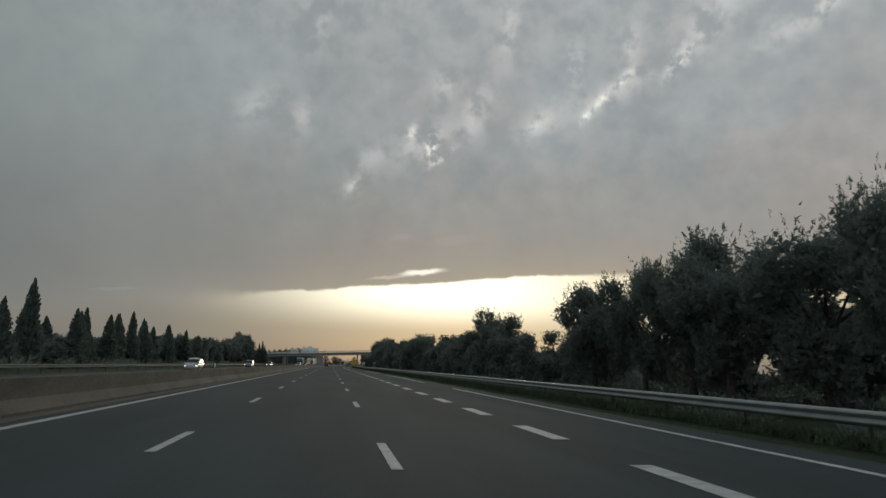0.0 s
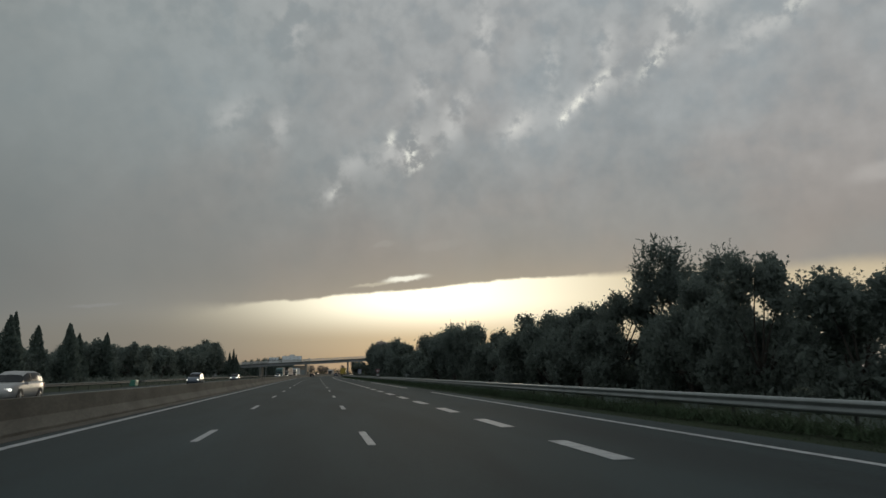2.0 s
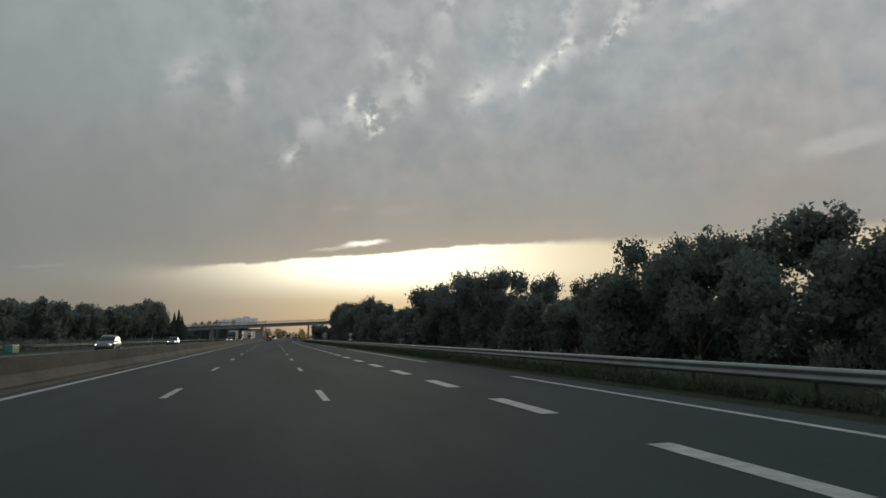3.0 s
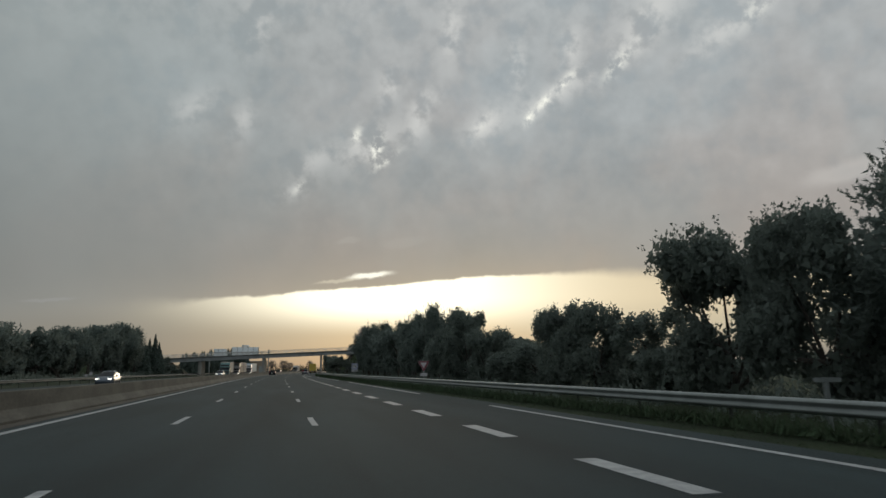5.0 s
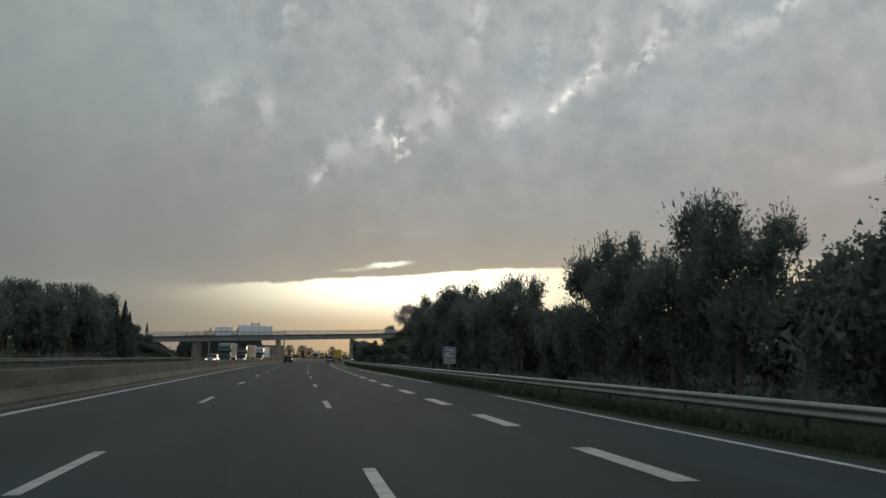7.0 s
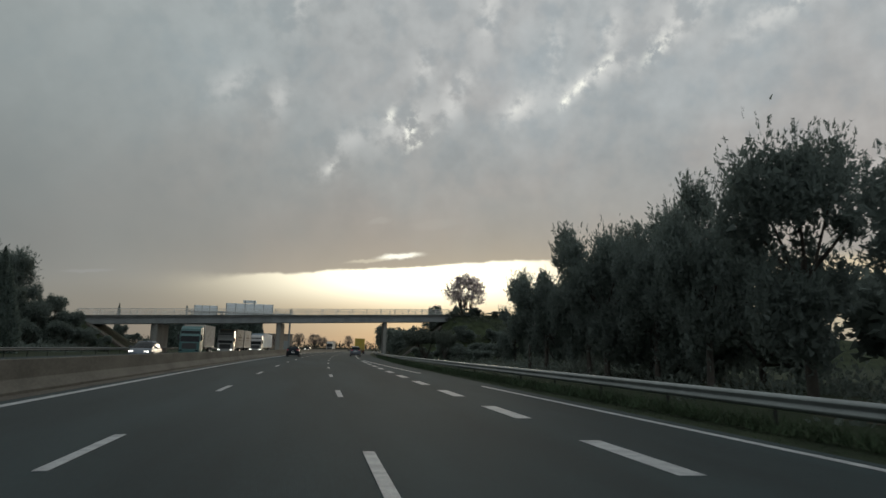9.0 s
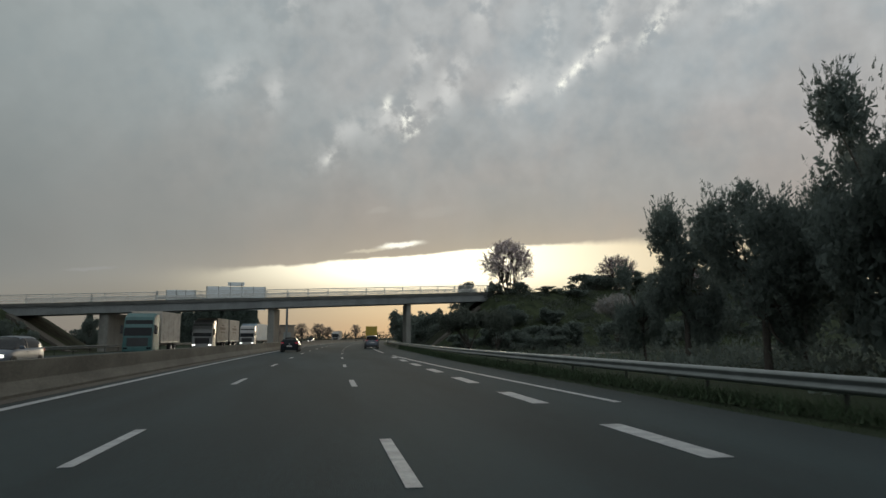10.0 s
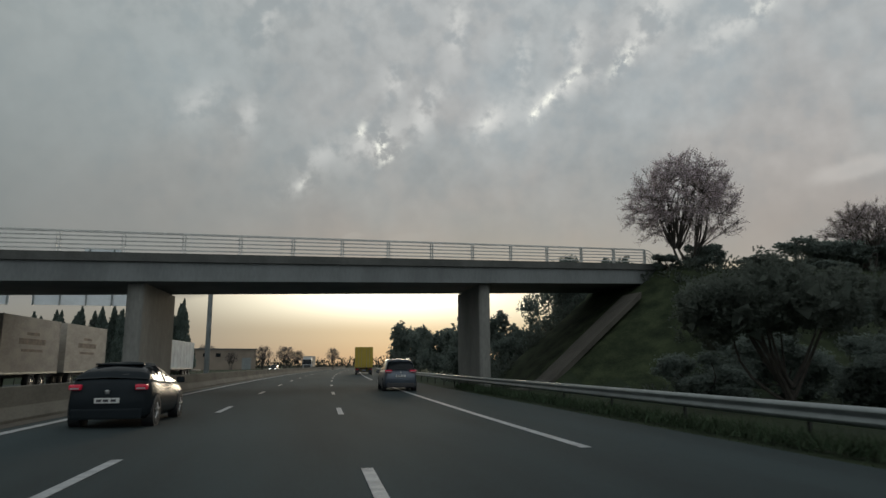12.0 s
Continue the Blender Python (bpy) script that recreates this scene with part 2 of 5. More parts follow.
# leaf colours are shared out between reflected and transmitted light
M_PINE = material("pine_needles", (0.140, 0.169, 0.154), 0.9, through_leaf=0.6, vary=0.16, island=0.08, mottle=0.08, spec=0.02)
M_OAK = material("oak_leaves", (0.140, 0.167, 0.149), 0.9, through_leaf=0.6, vary=0.16, island=0.08, mottle=0.1, spec=0.02)
M_BUSH = material("dark_shrub_leaves", (0.102, 0.117, 0.100), 0.9, through_leaf=0.6, vary=0.2, island=0.1, mottle=0.14, spec=0.02)
M_CYP = material("cypress_foliage", (0.12, 0.15, 0.132), 0.85, through_leaf=0.5, vary=0.25, island=0.16, mottle=0.12, spec=0.05)
M_BARK = material("bark", (0.05, 0.044, 0.037), 0.95, vary=0.35, scale=4, fine=30, bump=0.8, bump_scale=20)
M_TWIG = material("bare_twigs", (0.19, 0.155, 0.135), 0.9, vary=0.3, island=0.25)
M_BLOSSOM = material("blossom", (0.62, 0.53, 0.57), 0.8, through_leaf=0.5, vary=0.2, island=0.3)
M_WHITEBL = material("white_blossom", (0.37, 0.37, 0.365), 0.8, through_leaf=0.5, vary=0.2, island=0.3)
M_GLASS = material("car_glass", (0.012, 0.014, 0.016), 0.06, vary=0.1, spec=0.12)
M_TYRE = material("tyre_rubber", (0.02, 0.02, 0.02), 0.85, vary=0.3)
M_RIM = material("alloy_rim", (0.4, 0.4, 0.4), 0.3, 0.9, vary=0.15)
M_PLASTIC = material("black_plastic", (0.025, 0.025, 0.027), 0.6, vary=0.2)
M_NAVY = material("dark_blue_car_paint", (0.015, 0.019, 0.022), 0.25, 0.0, vary=0.15, spec=0.03)
M_SILVER = material("grey_blue_car_paint", (0.070, 0.086, 0.108), 0.36, 0.35, vary=0.08, coat=0.2)
M_WHITE = material("white_car_paint", (0.24, 0.24, 0.236), 0.35, 0.0, vary=0.08, coat=0.3)
M_TAIL = material("lit_tail_lamp", (0.32, 0.012, 0.03), 0.25, glow=(1.0, 0.03, 0.10, 0.08))
M_TAIL_OFF = material("tail_lamp", (0.3, 0.02, 0.02), 0.25)
M_HEAD = material("lit_headlamp", (0.9, 0.9, 0.85), 0.2, glow=(1.0, 0.96, 0.85, 2.0))
M_PLATE = material("number_plate", (0.55, 0.55, 0.53), 0.5, vary=0.08)
M_DARKINK = material("dark_ink", (0.03, 0.03, 0.035), 0.6)
M_YELLOW = material("yellow_truck_paint", (0.33, 0.24, 0.025), 0.6, vary=0.12, scale=1.2)
M_CURTAIN = material("pale_truck_curtain", (0.36, 0.325, 0.28), 0.75, vary=0.2, scale=0.8, fine=5.0, bump=0.7, bump_scale=1.1, stretch=(1, 1, 2.2))
M_BLUETRK = material("blue_grey_truck_side", (0.23, 0.30, 0.35), 0.6, vary=0.2, scale=1.0)
M_TEAL = material("teal_truck_paint", (0.03, 0.09, 0.09), 0.4, vary=0.15)
M_SIGNW = material("sign_white", (0.27, 0.27, 0.28), 0.45, vary=0.06)
M_SIGNR = material("sign_red", (0.12, 0.024, 0.035), 0.45, vary=0.1)
M_SIGNB = material("sign_blue", (0.03, 0.06, 0.20), 0.45, vary=0.1)
M_SIGNBACK = material("sign_back_aluminium", (0.60, 0.64, 0.66), 0.5, 0.0, vary=0.1)
M_GREENBOX = material("green_plastic", (0.03, 0.14, 0.10), 0.5, vary=0.2)
M_WALL = material("warehouse_wall", (0.20, 0.165, 0.13), 0.9, vary=0.15, scale=0.3)
M_ROOF = material("warehouse_roof", (0.12, 0.115, 0.11), 0.8, vary=0.2)
M_FARWOOD = material("distant_woods", (0.05, 0.052, 0.04), 0.95, vary=0.3, island=0.3, spec=0.1)


# ---------------------------------------------------------------- building helpers
def link_bm(name, bm, mat, smooth=False):
    me = bpy.data.meshes.new(name)
    bmesh.ops.recalc_face_normals(bm, faces=bm.faces[:])
    bm.to_mesh(me)
    bm.free()
    me.materials.append(mat)
    if smooth:
        me.shade_smooth()
    return me


def part(name, shape, mat, parent=None, label="", smooth=False, at=None):
    """One mesh object out of a bmesh or a ready mesh, under its thing."""
    me = shape if isinstance(shape, bpy.types.Mesh) else link_bm(name, shape, mat, smooth)
    ob = new(name, me)
    if parent is not None:
        ob.parent = parent
    if at is not None:
        ob.matrix_basis = at
    if label:
        tagged(ob, label)
    return ob


def thing(name, label, category, at=None, group="", kind=""):
    ob = new(name)
    ob.empty_display_size = 0.2
    if at is not None:
        ob.matrix_basis = at
    return tagged(ob, label, category, group, kind)


def box(x0, x1, y0, y1, z0, z1, bevel=0.0, bm=None):
    bm = bm or bmesh.new()
    m = Matrix.Translation(((x0 + x1) / 2, (y0 + y1) / 2, (z0 + z1) / 2)) @ Matrix.Diagonal((x1 - x0, y1 - y0, z1 - z0, 1))
    r = bmesh.ops.create_cube(bm, size=1.0, matrix=m)
    if bevel:
        es = list({e for v in r["verts"] for e in v.link_edges})
        bmesh.ops.bevel(bm, geom=es, offset=bevel, segments=2, affect="EDGES", profile=0.7)
    return bm


def rod(a, b, r, n=8, r2=None, bm=None):
    bm = bm or bmesh.new()
    a, b = Vector(a), Vector(b)
    q = (b - a).to_track_quat("Z", "Y").to_matrix().to_4x4()
    bmesh.ops.create_cone(bm, cap_ends=True, segments=n, radius1=r, radius2=r if r2 is None else r2, depth=(b - a).length, matrix=Matrix.Translation((a + b) / 2) @ q)
    return bm


def loft(sections, closed=True, caps=True):
    """Skin over a row of equally long loops of points."""
    bm = bmesh.new()
    rows = [[bm.verts.new(p) for p in s] for s in sections]
    n = len(rows[0])
    for a, b in zip(rows, rows[1:]):
        for i in range(n if closed else n - 1):
            j = (i + 1) % n
            bm.faces.new((a[i], a[j], b[j], b[i]))
    if closed and caps:
        bm.faces.new(rows[0][::-1]), bm.faces.new(rows[-1])
    return bm


def along(y0, y1, step):
    n = max(1, round((y1 - y0) / step))
    return [y0 + (y1 - y0) * i / n for i in range(n + 1)]


def strip_bm(u0, u1, ys, z0, z1):
    return loft([[(cx(y) + u0, y, z0), (cx(y) + u1, y, z0), (cx(y) + u1, y, z1), (cx(y) + u0, y, z1)] for y in ys])


# ---------------------------------------------------------------- the bridge's numbers
def bridge_y(x):
    return 337.98 + 0.216 * x       # front edge of the deck, which crosses askew


def bridge_z(x):
    return 0.048 * x                # and climbs to the right


DECK_W = 7.4


def bank_height(x, y):
    """The fills that carry the crossing road to both ends of the bridge."""
    b = abs(y - bridge_y(x) - DECK_W / 2) / 1.023
    top = 6.5 + bridge_z(min(x, 60.0))
    if x > 0:
        ridge = top - max(0.0, 24.8 - x) / 1.35 - max(0.0, x - 70.0) * 0.05
    else:
        ridge = top - max(0.0, x + 33.0) / 1.35 - max(0.0, -x - 80.0) * 0.05
    h = ridge - max(0.0, b - 4.8) / 1.7
    return max(0.0, h)


def rail_u(y):
    """The guard rail closes in on the lanes as the slip lane ends."""
    return float(np.interp(y, [60, 140, 190, 250, 292, 330], [9.3, 9.2, 8.4, 7.9, 7.05, 7.6]))


def verge_u(y):
    """Where the asphalt ends and the grass begins."""
    return float(np.interp(y, [60, 135, 188, 250, 290, 320], [7.95, 7.75, 7.35, 6.75, 6.45, 6.75]))


def ground_height(x, y):
    u = x - cx(y)
    if -24.8 < u < rail_u(y) + 0.5:
        return -0.05
    z = -0.05
    if u > 0:
        z = -0.05 - 0.35 * min(1.0, (u - rail_u(y) - 0.5) / 4.0)
    return max(z, bank_height(x, y) - 0.05) + (noise.noise((x * 0.08, y * 0.08, 0.3)) * 0.25 if (u > 13 or u < -28) else 0.0)


def spread(fine_lo, fine_hi, step, far):
    v = [fine_lo + step * i for i in range(int((fine_hi - fine_lo) / step) + 1)]
    lo, hi, d = v[0], v[-1], step
    left, right = [], []
    while lo > -far:
        d *= 1.6
        lo, hi = lo - d, hi + d
        left.append(lo), right.append(hi)
    return left[::-1] + v + right


gx, gy = spread(-60, 98, 1.6, 4300), spread(-30, 400, 2.5, 4300)
bm = bmesh.new()
gv = [[bm.verts.new((x, y, ground_height(x, y))) for x in gx] for y in gy]
for a, b in zip(gv, gv[1:]):
    for i in range(len(gx) - 1):
        bm.faces.new((a[i], a[i + 1], b[i + 1], b[i]))
for f_ in bm.faces:
    f_.material_index = 1 if f_.calc_center_median().z > 0.4 else 0
ground = part("ground", bm, M_GRASS, smooth=True)
ground.data.materials.append(M_TURF)
tagged(ground, "dull green grass ground beside the motorway", "ground", kind="structure")

# ---------------------------------------------------------------- carriageways
YS = along(-60, 180, 40) + along(186, 620, 6)
road = part("road", loft([[(cx(y) - 8.0, y, -0.3), (cx(y) + verge_u(y), y, -0.3), (cx(y) + verge_u(y), y, 0.0), (cx(y) - 8.0, y, 0.0)] for y in YS]), M_ASPHALT)
tagged(road, "dark worn asphalt motorway carriageway with white lane lines", "road", kind="structure")
road_far = part("road", strip_bm(-23.6, -8.62, YS, -0.3, 0.0), M_ASPHALT)
tagged(road_far, "asphalt carriageway for oncoming traffic behind a concrete barrier", "road", kind="structure")


def dash_mesh(width, length):
    return link_bm("lane_dash", box(-width / 2, width / 2, 0, length, 0.004, 0.010), M_PAINT)


def dash_row(parent, u, start, period, length, width, y_lo, y_hi):
    me = dash_mesh(width, length)
    k = math.ceil((y_lo - start) / period)
    while start + k * period < y_hi:
        y = start + k * period
        part("lane_dash", me, M_PAINT, parent, at=pose(cx(y) + u, y, 0, 0, 0, -heading(y + length / 2)))
        k += 1


dash_row(road, -3.55, 1.19, 13.0, 3.0, 0.16, -12, 520)
dash_row(road, 0.0, -0.53, 13.0, 3.0, 0.16, -12, 520)
dash_row(road, 3.64, 3.46, 6.42, 3.0, 0.36, -12, 301)
dash_row(road_far, -13.1, 0.0, 13.0, 3.0, 0.15, -12, 480)
dash_row(road_far, -16.6, 4.0, 13.0, 3.0, 0.15, -12, 480)


def edge_u(y):
    """The right edge line: beside the slip lane, then closing in on the lanes."""
    s = min(1.0, max(0.0, (y - 212.0) / 112.0))
    return 6.82 - 3.1 * s * s * (3 - 2 * s)


def painted(parent, u_of, y0, y1, width):
    ys = along(y0, y1, 4.0)
    part("edge_line", loft([[(cx(y) + u_of(y) - width / 2, y, 0.004), (cx(y) + u_of(y) + width / 2, y, 0.004),
                             (cx(y) + u_of(y) + width / 2, y, 0.010), (cx(y) + u_of(y) - width / 2, y, 0.010)] for y in ys]), M_PAINT, parent)


for k in range(-1, 9):
    painted(road, edge_u, 6.6 + 52 * k - (2.8 if k > 5 else 0.0), 45.4 + 52 * k, 0.19)
painted(road, lambda y: -7.02, -50, 600, 0.22)
painted(road_far, lambda y: -10.0, -50, 600, 0.2)
for k in range(-1, 11):
    painted(road_far, lambda y: -20.6, 2.0 + 52 * k, 41.0 + 52 * k, 0.2)

# the joint along the asphalt's left edge, with dirt in it
gutter = part("gutter", strip_bm(-7.99, -7.5, YS, -0.02, 0.008), M_GUTTER)
tagged(gutter, "dirt lying along the foot of the barrier", "gutter", kind="structure")

# concrete safety barrier in the median
PROF = [(-7.98, -0.05), (-7.98, 0.08), (-8.24, 0.36), (-8.265, 0.84), (-8.28, 0.86), (-8.37, 0.86), (-8.39, 0.84), (-8.42, 0.36), (-8.62, 0.08), (-8.62, -0.05)]
barrier = part("median_barrier", loft([[(cx(y) + u, y, z) for u, z in PROF] for y in YS]), M_CONC)
tagged(barrier, "weathered beige concrete median barrier", "barrier", kind="structure")

# ---------------------------------------------------------------- guard rails
W = [(0.0, 0.34), (-0.035, 0.36), (-0.08, 0.40), (-0.08, 0.43), (-0.02, 0.475), (-0.02, 0.515), (-0.08, 0.56), (-0.08, 0.59), (-0.035, 0.63), (0.0, 0.65)]


def guard_rail(name_label, u_of, y0, y1, side, spacing=4.0, steel=M_STEEL):
    g = thing("guard_rail", name_label, "guard rail")
    prof = [(side * a, z + 0.09) for a, z in W] + [(side * (a + 0.012), z + 0.09) for a, z in W[::-1]]
    part("beam", loft([[(cx(y) + u_of(y) + a, y, z) for a, z in prof] for y in along(y0, y1, 4.0)]), steel, g, smooth=True)
    post = link_bm("post", box(-0.03, 0.03, -0.03, 0.03, -0.4, 0.68, 0.006), M_POST)
    y = y0 + 1.0
    while y < y1:
        part("post", post, M_POST, g, at=pose(cx(y) + u_of(y) + side * 0.16, y, -0.02))
        y += spacing
    return g


guard_rail("galvanised steel guard rail along the grass verge", rail_u, -30, 470, 1)
# both far rails take the steel that has shade in its colour
guard_rail("galvanised steel guard rail beyond the oncoming lanes, coloured as in shade", lambda y: -24.1, -30, 142, -1, steel=M_SHADESTEEL)
guard_rail("galvanised steel guard rail beyond the oncoming lanes, coloured as in shade", lambda y: -24.3, 147, 430, -1, steel=M_SHADESTEEL)


# ---------------------------------------------------------------- the road bridge
def slab(sec, x0, x1, n=12):
    """A beam along the bridge out of a section of (across, up)."""
    xs = [x0 + (x1 - x0) * i / n for i in range(n + 1)]
    return loft([[(x, bridge_y(x) + w, z + bridge_z(x)) for w, z in sec] for x in xs])


bridge = thing("road_bridge", "grey concrete road bridge on wall piers crossing the motorway", "bridge")
X0, X1 = -34.2, 24.7
part("deck", slab([(0.0, 5.33), (0.0, 6.42), (DECK_W, 6.42), (DECK_W, 5.53), (DECK_W - 0.08, 5.48), (0.08, 5.31)], X0, X1), M_BRIDGE, bridge)
for w0 in (-0.14, DECK_W - 0.32):
    part("cornice", slab([(w0, 6.21), (w0, 6.60), (w0 + 0.46, 6.60), (w0 + 0.46, 6.424), (w0 + (0.137 if w0 < 0 else 0.323), 6.424), (w0 + (0.137 if w0 < 0 else 0.323), 6.21)], X0, X1), M_CORNICE, bridge, "dark weathered concrete cornice")
part("carriageway", slab([(0.34, 6.424), (0.34, 6.5), (DECK_W - 0.34, 6.5), (DECK_W - 0.34, 6.424)], X0, X1), M_ASPHALT, bridge)


def parapet(w):
    rails = [6.77, 6.96, 7.15, 7.34]
    for z in rails:
        part("rail", slab([(w - 0.02, z - 0.028), (w + 0.02, z - 0.028), (w + 0.02, z + 0.028), (w - 0.02, z + 0.028)], X0 + 1, X1 - 0.9), M_RAIL, bridge)
    part("handrail", slab([(w - 0.04, 7.49), (w + 0.04, 7.49), (w + 0.04, 7.58), (w - 0.04, 7.58)], X0 + 1, X1 - 0.9), M_RAIL, bridge)
    post = bmesh.new()
    for s in (-0.06, 0.06):
        box(s - 0.022, s + 0.022, -0.06, 0.03, 6.60, 7.50, 0.0, post)
    post = link_bm("rail_post", post, M_RAIL)
    for i in range(24):
        x = -33.03 + 2.468 * i
        part("rail_post", post, M_RAIL, bridge, at=pose(x, bridge_y(x) + w, bridge_z(x), 0, 0, 12.2))
    # the rails sweep down at the end
    bm = bmesh.new()
    for k, z in enumerate((6.96, 7.15, 7.34, 7.53)):
        pts = [(X1 - 0.9 + (z - 6.60) * math.sin(a), 6.60 + (z - 6.60) * math.cos(a)) for a in [i * math.pi / 12 for i in range(7)]]
        for (xa, za), (xb, zb) in zip(pts, pts[1:]):
            rod((xa, bridge_y(xa) + w, za + bridge_z(xa)), (xb, bridge_y(xb) + w, zb + bridge_z(xb)), 0.025, 6, bm=bm)
    part("rail_end", bm, M_RAIL, bridge)


parapet(0.1)
parapet(DECK_W - 0.1)


def pier(x0, x1, w0=0.5, w1=6.9):
    """A wall under the deck along the road's line, with rounded noses."""
    xc, r, lean = (x0 + x1) / 2, (x1 - x0) / 2, 0.063
    loop = []
    for w, a0, k in ((w0, math.pi, 1), (w1, 0.0, -1)):
        for i in range(7):
            a = a0 + math.pi * i / 6
            loop.append((xc + (w - w0) * lean + r * math.cos(a), bridge_y(xc) + w + k * 0.35 * r + 0.35 * r * math.sin(a)))
    bm = loft([[(x, y, z) for x, y in loop] for z in (-0.4, 1.7, 3.5, 5.34 + bridge_z(xc))])
    part("pier", bm, M_PIER, bridge, "pale stained concrete wall pier")


pier(-5.72, -5.0)
pier(11.95, 12.6)
pier(-23.76, -22.8)
for x0, x1 in ((X1 - 1.2, X1 + 0.6), (X0 - 0.6, X0 + 1.2)):
    part("abutment", slab([(0.35, 2.6), (0.35, 5.38), (DECK_W - 0.35, 5.38), (DECK_W - 0.35, 2.6)], x0, x1, 2), M_PIER, bridge)

# paved strips on the slopes under both ends
for xa, xb in ((13.5, 22.2), (-25.2, -31.6)):
    secs = []
    for i in range(9):
        x = xa + (xb - xa) * i / 8
        secs.append([(x, bridge_y(x) + w, bank_height(x, bridge_y(x) + 3.7) + dz) for w, dz in ((-1.6, -0.3), (-1.6, 0.06), (0.7, 0.06), (0.7, -0.3))])
    s = part("paved_strip", loft(secs), M_SLAB)
    tagged(s, "pale paved drain strip on the slope under the bridge", "paved slope", kind="structure")

# ---------------------------------------------------------------- overhead sign gantry behind the bridge
gantry = thing("sign_gantry", "steel gantry with big panels, seen from the back", "sign gantry")
GY = 356.6
for x in (-4.11, -22.8):
    part("column", rod((x, GY, -0.2), (x, GY, 8.3), 0.19, 12, 0.16), M_STEEL, gantry)
part("crossbeam", box(-23.1, -3.8, GY - 0.12, GY + 0.12, 7.2, 7.45, 0.02), M_STEEL, gantry)
for x0, x1, z0, z1 in ((-21.6, -17.4, 5.6, 8.5), (-15.97, -7.36, 5.6, 9.1)):
    p = part("panel", box(x0, x1, GY + 0.16, GY + 0.22, z0, z1, 0.01), M_SIGNBACK, gantry, "pale aluminium back of a direction panel")
    n = max(2, round((x1 - x0) / 1.6))
    for i in range(n + 1):
        x = x0 + 0.1 + (x1 - x0 - 0.2) * i / n
        part("stiffener", box(x - 0.04, x + 0.04, GY + 0.04, GY + 0.158, z0 - 0.05, z1 + 0.05), M_STEEL, p)
part("number_panel", box(-12.9, -10.5, GY + 0.16, GY + 0.22, 9.2, 9.76, 0.01), M_SIGNBACK, gantry)
for x in (-12.5, -10.9):
    part("bracket", box(x - 0.05, x + 0.05, GY + 0.04, GY + 0.158, 9.0, 9.7), M_STEEL, gantry)


# ---------------------------------------------------------------- roadside signs
def sign_triangle(s, inset, y0, y1):
    """Point-down triangle with rounded corners."""
    bm = bmesh.new()
    k = s - inset * 3.46
    h = k * 0.866
    pts = []
    for (cxx, czz), a0 in (((-k / 2, h / 3), 90), ((0, -2 * h / 3), 210), ((k / 2, h / 3), 330)):
        r = 0.05 if inset == 0 else 0.02
        d = math.hypot(cxx, czz)
        ox, oz = cxx * (1 - 2 * r / d), czz * (1 - 2 * r / d)
        for j in range(5):
            a = radians(a0 + 30 * j)
            pts.append((ox + r * math.cos(a), oz + r * math.sin(a)))
    return loft([[(x, y, z) for x, z in pts] for y in (y0, y1)])


ys_ = thing("give_way_sign", "red and white triangular give way sign with blank plate", "road sign", pose(10.3, 177.4, 0.1, 0, 0, -6))
part("post", box(-0.04, 0.04, 0.0, 0.08, -0.5, 1.9, 0.01), M_STEEL, ys_)
part("face", sign_triangle(0.98, 0.0, -0.03, 0.0), M_SIGNW, ys_, at=Matrix.Translation((0, 0, 1.62)))
part("red_border", sign_triangle(0.98, 0.018, -0.036, -0.031), M_SIGNR, ys_, at=Matrix.Translation((0, 0, 1.62)))
part("white_field", sign_triangle(0.98, 0.13, -0.042, -0.037), M_SIGNW, ys_, at=Matrix.Translation((0, 0, 1.62)))
part("plate", box(-0.29, 0.29, -0.03, -0.002, 0.72, 0.96, 0.012), M_SIGNW, ys_, "small white plate with worn lettering")

ph = thing("emergency_telephone_sign", "white and blue emergency telephone sign beyond the guard rail", "road sign", pose(cx(222.8) + 9.75, 222.8, 0.12, 0, 0, -8))
part("post", box(-0.04, 0.04, 0.0, 0.08, -0.5, 1.95, 0.01), M_STEEL, ph)
face = part("face", box(-0.46, 0.46, -0.03, -0.002, 1.27, 2.16, 0.02), M_SIGNW, ph)
for x0, x1, z0, z1 in ((-0.41, 0.41, 2.04, 2.12), (-0.41, 0.41, 1.33, 1.41), (-0.41, -0.33, 1.412, 2.038), (0.33, 0.41, 1.412, 2.038)):
    part("blue_border", box(x0, x1, -0.036, -0.031, z0, z1), M_SIGNB, face)
hs = []
for i in range(13):
    a = radians(140 - 130 * i / 12)
    wv = 0.10 if i in (0, 1, 2, 10, 11, 12) else 0.05
    c, s_ = math.cos(a), math.sin(a)
    hs.append([(-0.12 + 0.34 * c + wv * k * c, y, 1.50 + 0.34 * s_ + wv * k * s_) for k, y in ((-0.6, -0.036), (0.6, -0.036), (0.6, -0.031), (-0.6, -0.031))])
part("telephone_symbol", loft(hs), M_DARKINK, face)
plate = part("plate", box(-0.42, 0.42, -0.03, -0.002, 0.97, 1.25, 0.012), M_SIGNW, ph, "white distance plate with unreadable writing")
for x in (-0.26, -0.08, 0.08, 0.25):
    part("bar", box(x - 0.05, x + 0.05, -0.036, -0.031, 1.04, 1.18), M_DARKINK, plate)

tp = thing("marker_post", "grey steel post with a crossbar behind the guard rail", "marker post", pose(10.4, 137.2, 0))
part("post", box(-0.05, 0.05, -0.04, 0.04, -0.5, 1.12, 0.01), M_STEEL, tp)
part("crossbar", box(-0.36, 0.36, -0.05, -0.042, 1.02, 1.12, 0.003), M_STEEL, tp)

